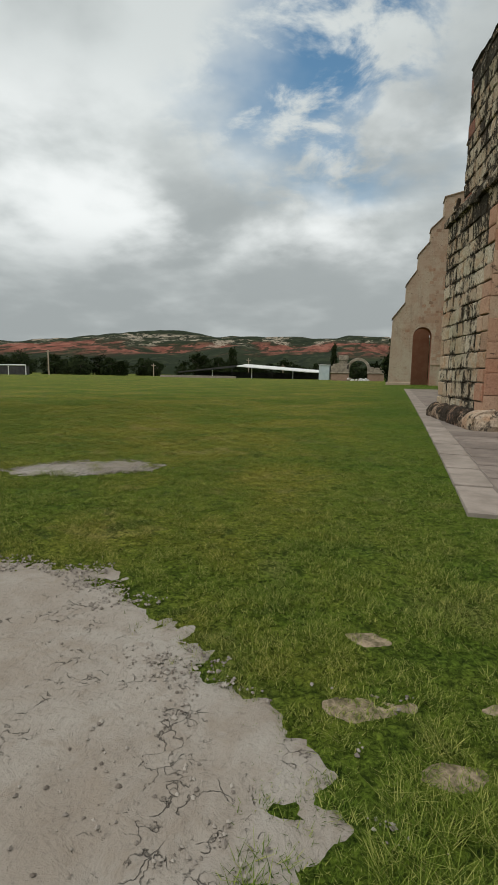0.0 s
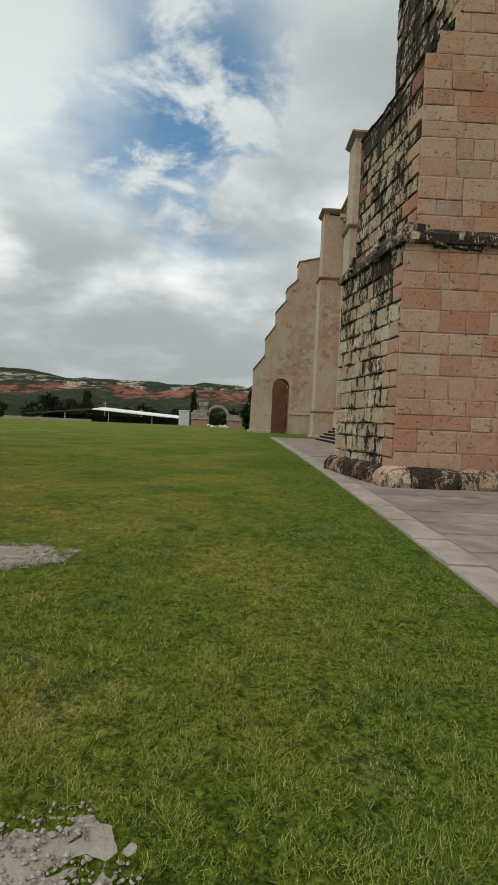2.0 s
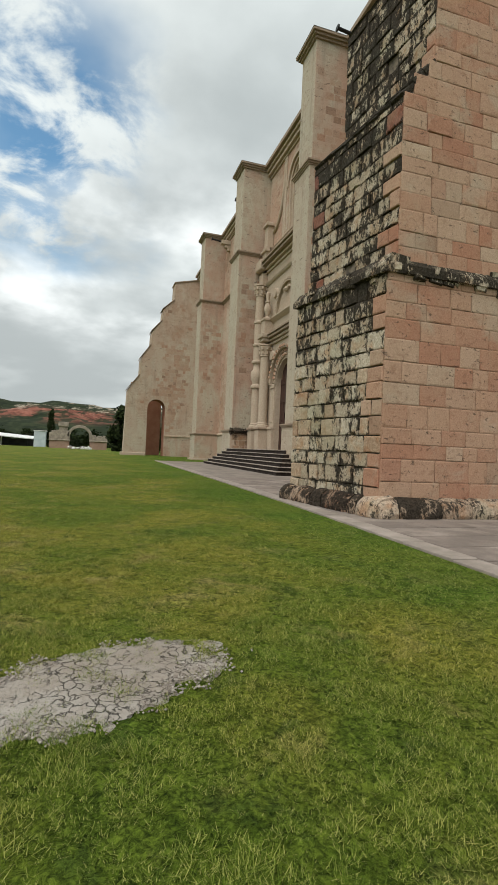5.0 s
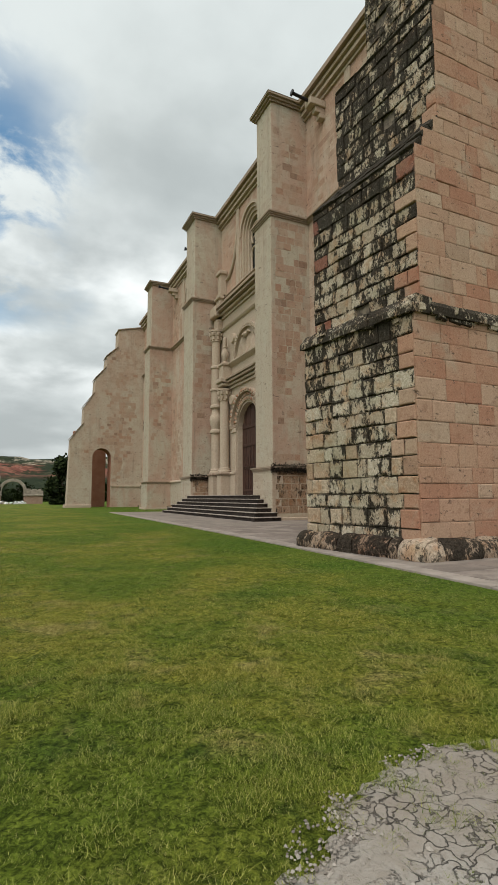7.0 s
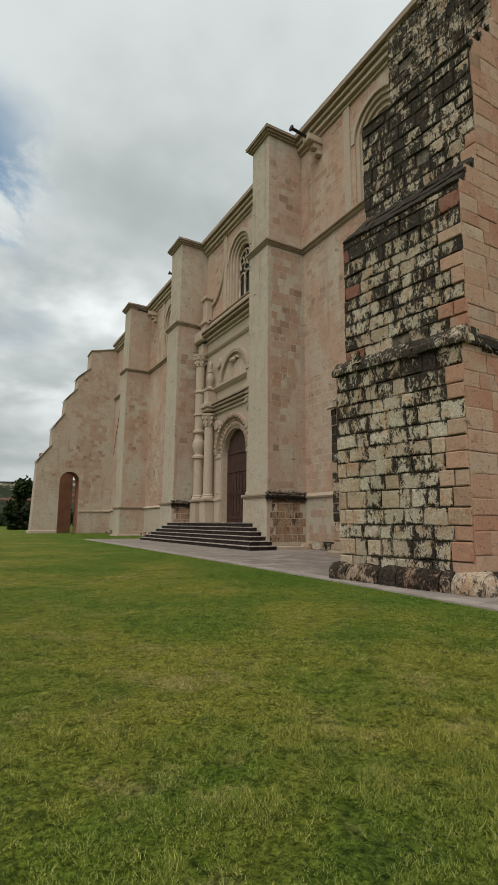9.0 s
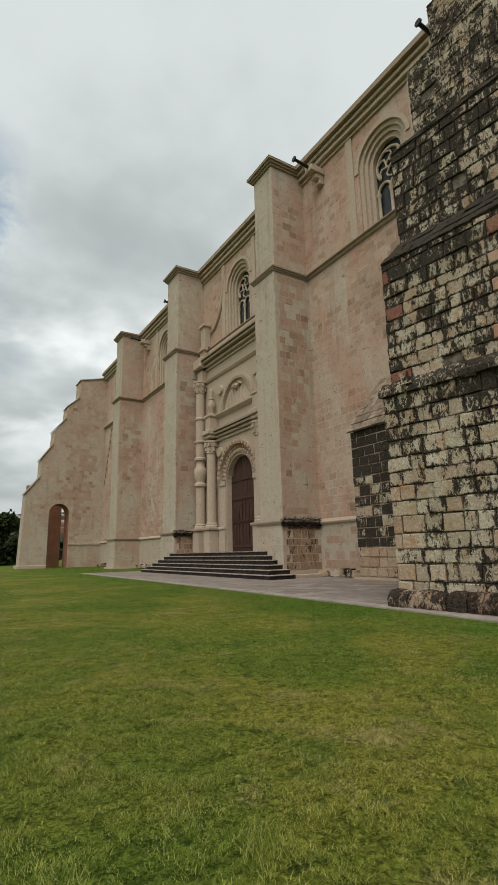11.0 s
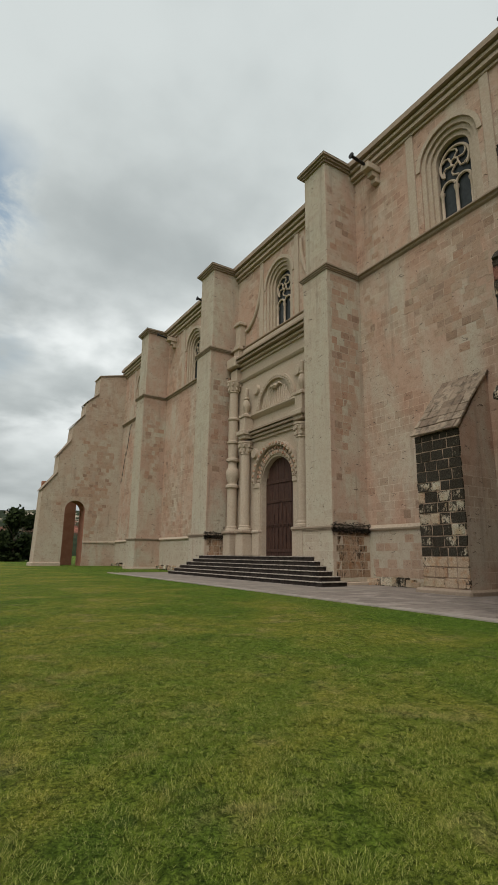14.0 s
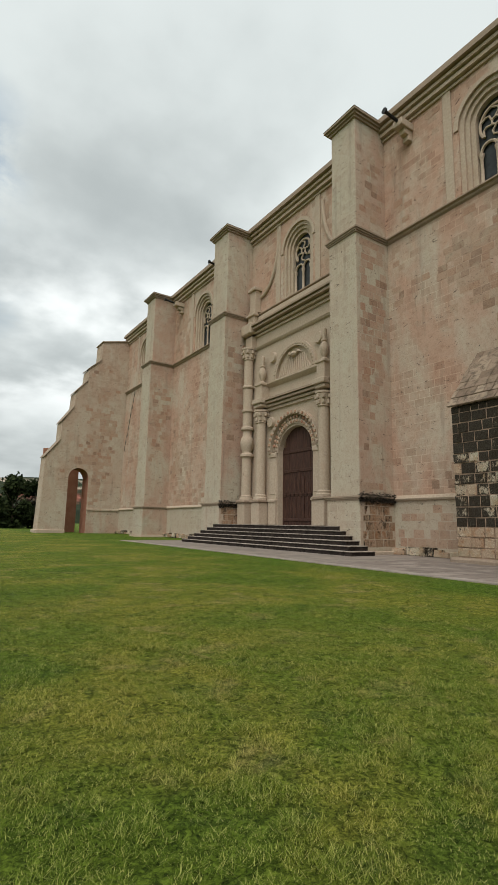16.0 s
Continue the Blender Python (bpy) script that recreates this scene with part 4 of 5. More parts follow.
for xa, xb in zip(cols, cols[1:]):
    b.prism([(xa, arc_z(xa)), (xb, arc_z(xb)), (xb, roof_z(xb - 1e-4)), (xa, roof_z(xa + 1e-4))], GY0, GY1, "y")
b.prism([(AXC + AR, 0.2), (AXC + AR, roof_z(AXC + AR))] + [p for p in tops if p[0] > AXC + AR] + [(WX, 0.2)], GY0, GY1, "y")
part("masonry", b, M_GABLE, far)
b = B()
for (xa, za), (xb, zb) in zip(tops[1:], tops[2:]):
    if xb - xa > 0.5:
        b.prism([(xa - 0.12, za - 0.02), (xb, zb - 0.02), (xb, zb + 0.1), (xa - 0.12, za + 0.1)], GY0 - 0.12, GY1 + 0.1, "y")
part("coping", b, M_CAP, far, "sloping weathered coping")
b = B()
for (xa, za), (xb, zb) in zip(arc, arc[1:]):
    cxa, cxb = AXC + (xa - AXC) * 0.985, AXC + (xb - AXC) * 0.985
    b.add([(cxa, GY0 + 0.02, za - 0.015), (cxb, GY0 + 0.02, zb - 0.015), (cxb, GY1, zb - 0.015), (cxa, GY1, za - 0.015)], [(0, 1, 2, 3)])
b.box(AXC - AR - 0.01, AXC - AR + 0.015, GY0 + 0.02, GY1, 0.3, AZ).box(AXC + AR - 0.015, AXC + AR + 0.01, GY0 + 0.02, GY1, 0.3, AZ)
part("arch_soffit", b, M_PINKIN, far, "red-brown rendered soffit")
b = B()
b.box(AXC + AR, WX, GY0 - 0.14, GY0 + 0.05, 0.2, 2.95).box(AXC + AR - 0.02, WX, GY0 - 0.24, GY0 + 0.05, 2.95, 3.2, 0.04)
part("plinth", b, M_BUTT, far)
part("footing", B().box(-0.05, AXC - AR, GY0 - 0.25, GY1, 0.2, 0.75, 0.06), M_TRIM, far)


tagged(part("wall_passage", B().box(1.2, 5.5, 74.9, 75.6, 0.2, 10.5), M_PINKIN), "red-brown rendered wall behind the archway", "wall", kind="structure")


# ---- rough blocks: shared piece meshes ----
def block_mesh(name, seed, rough):
    """A unit stone: width along x, height along z, face towards -y, depth 1."""
    rr = random.Random(seed)
    q = [-0.5, -0.5 + 0.035 + 0.06 * rr.random(), 0.5 - 0.035 - 0.06 * rr.random(), 0.5]
    vs, fs = [], []
    for j in range(4):
        for i in range(4):
            rim = i in (0, 3) or j in (0, 3)
            jx, jz = (rough * 0.10 * (rr.random() - 0.5) for _ in range(2))
            vs.append((q[i] + jx, -(0.80 - rough * 0.45 * rr.random()) if rim else -(1.0 - rough * 0.5 * rr.random()), q[j] + jz))
    fs = [(j * 4 + i, j * 4 + i + 1, j * 4 + i + 5, j * 4 + i + 4) for j in range(3) for i in range(3)]
    rim = [0, 1, 2, 3, 7, 11, 15, 14, 13, 12, 8, 4]
    base = len(vs)
    vs += [(vs[k][0], 0.3, vs[k][2]) for k in rim]
    fs += [(rim[(k + 1) % 12], rim[k], base + k, base + (k + 1) % 12) for k in range(12)]
    me = bpy.data.meshes.new(name)
    me.from_pydata(vs, [], fs)
    return me


def variants(name, n, rough, mat, seed):
    out = []
    for i in range(n):
        me = block_mesh(name, seed + i, rough)
        me.materials.append(mat)
        out.append(me)
    return out


SMOOTH_V = variants("stone", 6, 0.25, M_BLOCK, 10)
ROUGH_V = variants("stone", 8, 1.0, M_LICHEN, 40)
BLACK_V = variants("stone", 6, 0.8, M_BLACK, 80)
CRUST_V = variants("stone", 6, 0.9, M_CRUST, 200)
QUOIN_V = variants("stone", 6, 0.5, M_QUOIN, 230)
RED_V = variants("stone", 3, 0.6, M_RED, 260)


M_SOOT = material("soot-black stone", lichen_stone(0.33, 0.43), 0.9, bump=0.02, spec=0.12)
SOOT_V = variants("stone", 6, 0.8, M_SOOT, 160)


def piece(parent, me, m, name="stone"):
    ob = new(name, me)
    ob.parent = parent
    ob.matrix_parent_inverse = parent.matrix_basis.inverted()
    ob.matrix_basis = m
    return ob


def course_stones(rr, a0, a1, z0, z1, wmin, wmax, hmin, hmax, joint):
    """Courses of stones between a0(z) and a1(z): middle, height, width, height."""
    z = z0
    while z < z1 - 0.12:
        h = min(rr.uniform(hmin, hmax), z1 - z)
        if z1 - z - h < 0.15:
            h = z1 - z
        lo, hi = a0(z + h / 2), a1(z + h / 2)
        a = lo
        while a < hi - 0.05:
            wd = rr.uniform(wmin, wmax)
            if hi - a - wd < wmin * 0.7:
                wd = hi - a
            yield a + wd / 2, z + h / 2, wd - joint, h - joint
            a += wd
        z += h


# ---- great near buttress ----
# its stepped outline: height and set back at the far and the near side of its end
STEPS1 = [(0.62, 5.62, 1.5, 2.12), (5.95, 9.55, 1.85, 2.36), (10.5, 13.6, 2.72, 3.12), (14.9, 17.5, 3.95, 4.2), (19.3, 21.3, 5.5, 5.7), (22.6, 24.2, 6.9, 7.0)]
Y1N, Y1F = 12.2, 15.7
great = thing("great_buttress", 2, 12.2, 0.4, "massive stepped buttress of pink ashlar and black-lichened rubble", "buttress", kind="structure")


def quad_block(b, xn, xf, z0, xn2, xf2, z1):
    i = 0.05
    b.add([(xn + i, Y1N + i, z0), (WX + 0.02, Y1N + i, z0), (WX + 0.02, Y1F - i, z0), (xf + i, Y1F - i, z0),
           (xn2 + i, Y1N + i, z1), (WX + 0.02, Y1N + i, z1), (WX + 0.02, Y1F - i, z1), (xf2 + i, Y1F - i, z1)],
          [(3, 2, 1, 0), (4, 5, 6, 7), (0, 1, 5, 4), (1, 2, 6, 5), (2, 3, 7, 6), (3, 0, 4, 7)])


core = B()
for k, (z0, z1, xf, xn) in enumerate(STEPS1):
    quad_block(core, xn, xf, z0 - 0.3, xn, xf, z1)
    if k + 1 < len(STEPS1):
        nz, _, nxf, nxn = STEPS1[k + 1]
        quad_block(core, xn, xf, z1, nxn, nxf, nz)
part("core", core, M_JOINT_DARK, great)


def xn_at(z):
    for k, (z0, z1, xf, xn) in enumerate(STEPS1):
        if z <= z1:
            return xn
        if k + 1 < len(STEPS1) and z < STEPS1[k + 1][0]:
            t = (z - z1) / (STEPS1[k + 1][0] - z1)
            return xn + t * (STEPS1[k + 1][3] - xn)
    return 7.2


part("mortar_face", B().prism([(xn_at(z / 2) + 0.1, z / 2) for z in range(1, 49)] + [(WX, 24.0), (WX, 0.5)], Y1N + 0.014, Y1N + 0.06, "y"), M_JOINT, great)
rr = random.Random(5)
joined_front, joined_side = [], []
for a, z, wd, h in course_stones(rr, lambda z: xn_at(z) - 0.02, lambda z: WX, 0.66, 24.0, 0.34, 0.95, 0.32, 0.52, 0.007):
    m = Matrix.Translation((a, Y1N + 0.03, z)) @ Matrix.Diagonal((wd, 0.036 + 0.020 * rr.random() ** 2, h, 1))
    me = SMOOTH_V[rr.randrange(6)]
    if a < 6.2 and z < 13:
        piece(great, me, m)
    else:
        joined_front.append((me, m))


def side_stones():
    for k, (z0, z1, xf, xn) in enumerate(STEPS1):
        L = math.hypot(xn - xf, Y1F - Y1N)
        ang = -90 + math.degrees(math.atan2(xn - xf, Y1F - Y1N))
        for a, z, wd, h in course_stones(rr, lambda z: 0.02, lambda z: L, z0, z1, 0.28, 0.62, 0.30, 0.44, 0.020):
            t = a / L
            if rr.random() < 0.012:
                continue
            yield k, t, (z - z0) / (z1 - z0), Matrix.LocRotScale((xn + (xf - xn) * t + 0.03, Y1N + (Y1F - Y1N) * t, z + rr.uniform(-0.008, 0.008)), Euler((0, radians(rr.uniform(-1, 1)), radians(ang))), (wd * rr.uniform(0.96, 1.03), 0.06 + 0.035 * rr.random(), h * rr.uniform(0.93, 1.03)))
        if k + 1 < len(STEPS1):
            nz, _, nxf, nxn = STEPS1[k + 1]
            # weathered slope between two stages, as uneven slabs
            n = 8
            for i in range(n):
                t = (i + 0.5) / n
                for j in range(3):
                    u = (j + 0.5) / 3
                    x = (xn + (xf - xn) * t) * (1 - u) + (nxn + (nxf - nxn) * t) * u
                    tilt = math.degrees(math.atan2(nxf - xf, nz - z1))
                    yield k, t, 2.0, Matrix.LocRotScale((x, Y1N + (Y1F - Y1N) * t, z1 + (nz - z1) * u), Euler((radians(-tilt), 0, radians(ang)), "XYZ"), (L / n * 0.97, 0.07 + 0.05 * rr.random(), math.hypot(nxf - xf, nz - z1) / 3 * 0.97))


def growth(k, t, u):
    """How far the black growth covers a block: least on the corner stones and low down, most under the weathered ledges."""
    if u > 1:
        return 0.9
    d = (0.20 + 0.50 * u ** 3, 0.42 + 0.52 * u * u, 0.58 + 0.34 * u)[min(k, 2)]
    d -= (0.40 if k == 0 else 0.22) * max(0.0, 1 - t / 0.30) * (1 - 0.5 * u)
    if k == 0:
        d -= 0.25 * max(0.0, (t - 0.78) / 0.22) * (u < 0.7)
    else:
        d += 0.22 * max(0.0, (t - 0.75) / 0.25)
    return d + 0.22 * noise.noise((t * 4, u * 3 + 5 * k, 1.7)) + rr.uniform(-0.10, 0.10)


for k, t, u, m in side_stones():
    d = growth(k, t, u)
    if k < 3:
        kind = SOOT_V if u > 1 else SMOOTH_V if t < (0.16 if int(m.translation.z * 2.6) % 2 else 0.08) and d < 0.5 else QUOIN_V if d < 0.12 else ROUGH_V if d < 0.36 else BLACK_V if d < 0.66 else CRUST_V
        if u < 1 and rr.random() < (0.008 if k == 0 and u < 0.7 else 0.035):
            kind = RED_V
        piece(great, kind[rr.randrange(len(kind))], m)
    else:
        joined_side.append((ROUGH_V[rr.randrange(8)], m))


def join(pieces, name, mat, parent):
    vs, fs = [], []
    for me, m in pieces:
        k = len(vs)
        vs += [tuple(m @ v.co) for v in me.vertices]
        fs += [tuple(i + k for i in p.vertices) for p in me.polygons]
    me = bpy.data.meshes.new(name)
    me.from_pydata(vs, [], fs)
    me.materials.append(mat)
    ob = part(name, me, mat, parent)
    return tagged(ob, kind="stuff")


join(joined_front, "upper_masonry", M_BLOCK_J, great)
join(joined_side, "upper_rubble", M_LICHEN_J, great)
# ledge between the two lower stages
M_LEDGE = material("blackened ledge stone", lichen_stone(0.42, 0.49, True), 0.95, bump=0.022, spec=0.12)
M_KERBED = material("dark rounded footing stone", lichen_stone(0.42, 0.485, True, ((0.30, 0.20, 0.145), (0.46, 0.36, 0.27))), 0.93, bump=0.025, spec=0.12)
M_FOOT_PALE = material("pale rounded footing stone", lichen_stone(0.49, 0.56, True, ((0.40, 0.30, 0.22), (0.54, 0.43, 0.33))), 0.93, bump=0.02)
b = B()
for i in range(9):
    t0, t1 = i / 9, (i + 0.96) / 9
    o = 0.10 + 0.06 * rr.random()
    ya, yb = Y1N - 0.05 + 3.6 * t0, Y1N - 0.05 + 3.6 * t1
    xa, xb = 2.12 - 0.62 * t0, 2.12 - 0.62 * t1
    dz = 0.05 * rr.random()
    b.add([(xa - o, ya, 5.62), (xa + 0.5, ya, 5.62), (xb + 0.5, yb, 5.62), (xb - o, yb, 5.62), (xa + 0.05, ya, 6.0 + dz), (xa + 0.5, ya, 6.0), (xb + 0.5, yb, 6.0), (xb + 0.05, yb, 6.0 + dz),
           (xa - o, ya, 5.76 + dz), (xb - o, yb, 5.76 + dz)],
          [(0, 3, 2, 1), (4, 5, 6, 7), (0, 1, 5, 4, 8), (1, 2, 6, 5), (2, 3, 9, 7, 6), (3, 0, 8, 9), (8, 4, 7, 9)])
for i in range(14):
    xa = 2.05 + i * 0.52
    o = 0.07 + 0.05 * rr.random()
    b.prism([(Y1N + 0.1, 5.6), (Y1N - o, 5.62), (Y1N - o, 5.76 + 0.05 * rr.random()), (Y1N + 0.02, 5.97), (Y1N + 0.1, 5.97)], xa, xa + 0.505, "x")
part("ledge", b, M_LEDGE, great, "crumbling blackened ledge")
for i in range(46):
    t = rr.random()
    z = 5.72 + rr.gauss(0, 0.10)
    sc = (rr.uniform(0.12, 0.4), rr.uniform(0.06, 0.16), rr.uniform(0.08, 0.22))
    if i % 2:
        m = Matrix.LocRotScale((2.12 - 0.62 * t + 0.02, Y1N + 3.4 * t, z), Euler((rr.uniform(-0.4, 0.1), rr.uniform(-0.2, 0.2), radians(-80))), sc)
    else:
        m = Matrix.LocRotScale((2.2 + 5.0 * t, Y1N + 0.02, z), Euler((rr.uniform(-0.4, 0.1), rr.uniform(-0.2, 0.2), 0)), sc)
    piece(great, BLACK_V[rr.randrange(6)] if rr.random() < 0.6 else ROUGH_V[rr.randrange(8)], m)
# rounded footing
def footing_stone(p0, p1, out, mat, seed):
    """One block of the worn half-round base course between two points at ground level; out points away from the wall."""
    q = random.Random(seed)
    p0, p1, out = Vector(p0), Vector(p1), Vector(out).normalized()
    prof = [(-0.3, 0.0), (0.27, 0.0), (0.285, 0.09), (0.275, 0.10), (0.27, 0.20), (0.22, 0.31), (0.12, 0.39), (0.0, 0.43), (-0.3, 0.44)]
    n = max(4, int((p1 - p0).length / 0.14))
    b, m = B(), len(prof)
    for i in range(n + 1):
        worn = 0.82 if i in (0, n) else 1.0
        base = p0.lerp(p1, i / n)
        for o, z in prof:
            w = base + out * (o * worn if o > 0 else o) + Vector((0, 0, z * (0.94 if i in (0, n) else 1.0)))
            if z > 0.05:
                w += out * 0.05 * noise.noise(w * 3.3) + out * q.uniform(-0.012, 0.012) + Vector((0, 0, 0.045 * noise.noise(w * 2.6 + Vector((5, 1, 3)))))
            b.v.append(tuple(w))
    b.f = [(i * m + k, i * m + (k + 1) % m, (i + 1) * m + (k + 1) % m, (i + 1) * m + k) for i in range(n) for k in range(m)]
    b.f += [tuple(range(m))[::-1], tuple(n * m + k for k in range(m))]
    part("footing", b, mat, great, smooth=True)


SIDE_OUT = (-3.5, -0.6, 0)
cuts = [0.0, 0.17, 0.24, 0.50, 0.62, 0.86, 1.0]
for i, (t0, t1) in enumerate(zip(cuts, cuts[1:])):
    ends = [(2.08 - 0.64 * t, 11.94 + 3.95 * t, height(2, 13) + 0.03) for t in (t0 + 0.004, t1 - 0.004)]
    footing_stone(*ends, SIDE_OUT, M_FOOT_PALE if i == 0 else M_KERBED, 60 + i)
cuts = [1.90, 2.42, 3.5, 4.3, 5.6, 6.7, 7.9, 9.3]
for i, (x0, x1) in enumerate(zip(cuts, cuts[1:])):
    footing_stone((x0 + 0.01, Y1N - 0.08, height(2, 12) + 0.03), (x1 - 0.01, Y1N - 0.08, height(2, 12) + 0.03), (0, -1, 0), M_KERBED if i in (1, 4) else M_FOOT_PALE, 80 + i)

# ---- small lean-to buttress ----
SY0, SY1, SX = 20.75, 22.9, 7.1
small = thing("lean_to_buttress", SX, 21.8, 0.4, "small blackened stone buttress with sloping slab roof", "buttress", kind="structure")
part("core", B().prism([(SX + 0.06, 0.3), (SX + 0.06, 6.75), (WX, 9.6), (WX, 0.3)], SY0 + 0.02, SY1 - 0.02, "y"), M_WALL, small)
part("mortar_face", B().box(SX + 0.015, SX + 0.07, SY0 + 0.03, SY1 - 0.03, 0.5, 6.7), M_JOINT, small)
for a, z, wd, h in course_stones(rr, lambda z: SY0, lambda z: SY1, 0.62, 6.8, 0.34, 0.66, 0.36, 0.46, 0.04):
    me = (SOOT_V if z > 4.8 or z > 1.9 and rr.random() < 0.5 else QUOIN_V if z < 1.7 or rr.random() < 0.1 else ROUGH_V if rr.random() < 0.2 else CRUST_V)[rr.randrange(6)]
    piece(small, me, Matrix.LocRotScale((SX + 0.05, a, z), Euler((0, 0, radians(-90))), (wd, 0.06 + 0.03 * rr.random(), h)))
slope = math.atan2(2.8, WX - SX)
SLAB = B().box(-0.5, 0.5, -0.5, 0.5, 0, 0.09, 0.015).mesh("slab")
SLAB.materials.append(material("roof slab", lambda nt, p: (nt.mix(nt.ramp(nt.noise(p, 3.0, 6, 0.7, 0.4), 0.4, 0.7), nt.mix(rnd(nt), (0.20, 0.14, 0.10), (0.36, 0.28, 0.205)), (0.12, 0.09, 0.065)), nt.noise(p, 14, 6)), 0.92, bump=0.015))
for i in range(8):
    y = SY0 - 0.08 - rr.uniform(0, 0.2)
    while y < SY1 - 0.02:
        u, wd = (i + 0.5) / 8, rr.uniform(0.34, 0.56)
        a, e = max(y, SY0 - 0.08), min(y + wd, SY1 + 0.06)
        Ls = math.hypot(WX - SX + 0.15, 2.85) / 8
        if e - a > 0.1:
            piece(small, SLAB, Matrix.LocRotScale((SX - 0.15 + (WX - SX + 0.15) * u, (a + e) / 2, 6.72 + 2.85 * u + 0.12 * math.sin(math.pi * u) + rr.uniform(0, 0.03)), Euler((rr.uniform(-0.02, 0.02), -slope + rr.uniform(-0.05, 0.05), rr.uniform(-0.03, 0.03))), (Ls * 1.02, e - a - 0.02, 1)), "slab")
        y += wd
part("footing", B().box(SX - 0.3, WX, SY0 - 0.2, SY1 + 0.2, 0.2, 0.6, 0.08), M_CAP, small)

# ---- exposed stones on the plastered walls ----
M_DIRTY = material("damp dark plinth stone", lichen_stone(0.50, 0.59, True, ((0.34, 0.235, 0.16), (0.44, 0.31, 0.22))), 0.94, bump=0.02, spec=0.12)
FLAT_V = variants("stone", 4, 0.3, M_WASHED, 120)
far_stones = []


def exposed(lo, hi, z0, z1, place, thr, bare_of, near):
    """Courses of stone where the plaster has gone, by a noise over the wall."""
    z, j = z0, 0
    while z < z1:
        h = rr.uniform(0.34, 0.46)
        a = lo + rr.uniform(0, 0.3)
        while a < hi - 0.3:
            wd = rr.uniform(0.34, 0.66)
            f = noise.noise((a * 0.22 + 3, z * 0.16, 6.5)) + 0.5 * noise.noise((a * 0.6, z * 0.6, 2.5)) + rr.uniform(-0.25, 0.25)
            if a + wd < hi and f > thr and not bare_of(a + wd / 2, z + h / 2):
                m = place(a + wd / 2, z + h / 2) @ Matrix.Diagonal((wd - 0.022, rr.uniform(0.010, 0.022), h - 0.022, 1))
                if near and rr.random() < 0.6:
                    piece(church, FLAT_V[rr.randrange(4)], m)
                else:
                    far_stones.append((FLAT_V[rr.randrange(4)], m))
            a += wd
        z += h


def west(y, z, x=WX):
    return Matrix.Translation((x + 0.008, y, z)) @ Matrix.Rotation(radians(-90), 4, "Z")


exposed(15.8, 27.8, 3.6, 23.7, west, -0.02, lambda y, z: SY0 - 0.4 < y < SY1 + 0.4 and z < 10.2 or z > 17.1 and abs(y - 21.7) < 2.7 or 17.1 < z < 18.2, True)
exposed(15.8, 27.8, 0.8, 2.8, lambda y, z: west(y, z, WX - 0.1), 0.05, lambda y, z: SY0 - 0.4 < y < SY1 + 0.4, False)
exposed(7.1, 9.3, 3.6, 24.2, lambda x, z: Matrix.Translation((x, 28.06 + (0.1 if z > Z_STRING else 0), z)), -0.08, lambda x, z: 17.1 < z < 18.2, False)
clean, far_stones = far_stones, []
exposed(6.9, 9.3, 0.75, 2.9, lambda x, z: Matrix.Translation((x, 27.93, z)), -9.0, lambda x, z: False, False)
exposed(6.9, 9.3, 0.75, 2.9, lambda x, z: Matrix.Translation((x, 41.63, z)), -9.0, lambda x, z: False, False)
join(far_stones, "dirty_plinth_masonry", M_DIRTY, church)
far_stones = clean
exposed(30.4, 41.5, 18.2, 23.6, west, 0.05, lambda y, z: abs(y - 36.1) < 2.7 or abs(abs(y - PC) - 5) < 0.7, False)
exposed(28.2, 30.0, 18.2, 24.2, lambda y, z: west(y, z, BX + 0.15), 0.0, lambda y, z: False, False)
exposed(44.4, 56.0, 3.6, 23.6, west, 0.2, lambda y, z: z > 17.1 and abs(y - 50.1) < 2.7 or 17.1 < z < 18.2, False)
exposed(0.9, 8.8, 3.6, 23.0, lambda x, z: Matrix.Translation((x, GY0 + 0.008, z)), 0.12, lambda x, z: z > roof_z(x - 0.35) - 0.35 or abs(x - AXC) < 1.55 and z < 8.3, False)
for y0 in (41.75, 56.2):
    exposed(7.1, 9.3, 3.6, 17.0, lambda x, z: Matrix.Translation((x, y0 + 0.008, z)), 0.15, lambda x, z: False, False)
# ragged footing stones along the foot of the wall
for y0, y1 in ((15.9, 20.5), (23.1, 27.6), (44.6, 55.8), (58.8, 69.8)):
    y = y0
    while y < y1:
        wd = rr.uniform(0.35, 0.9)
        h = rr.uniform(0.20, 0.42)
        piece(church, (QUOIN_V, ROUGH_V, BLACK_V)[rr.randrange(3)][rr.randrange(6)], Matrix.LocRotScale((WX - 0.14, y + wd / 2, height(9, y) + 0.03 + h / 2), Euler((0, 0, radians(-90 + rr.uniform(-4, 4)))), (wd, rr.uniform(0.22, 0.42), h)))
        y += wd
join(far_stones, "exposed_masonry", M_WASHED_J, church)

crack = B()
for i in range(9):
    ya, yb = 67.1 + 0.3 * i, 67.1 + 0.3 * (i + 1)
    za, zb = 17.3 - 0.8 * i, 17.3 - 0.8 * (i + 0.85)
    crack.tube([(WX + 0.02, ya, za), (WX + 0.02, (ya + yb) / 2 - 0.12, (za + zb) / 2), (WX + 0.02, yb - 0.15, zb)], [0.09, 0.14, 0.05], 5)
part("crack", crack, M_JOINT_DARK, church, "dark crack running down the wall")

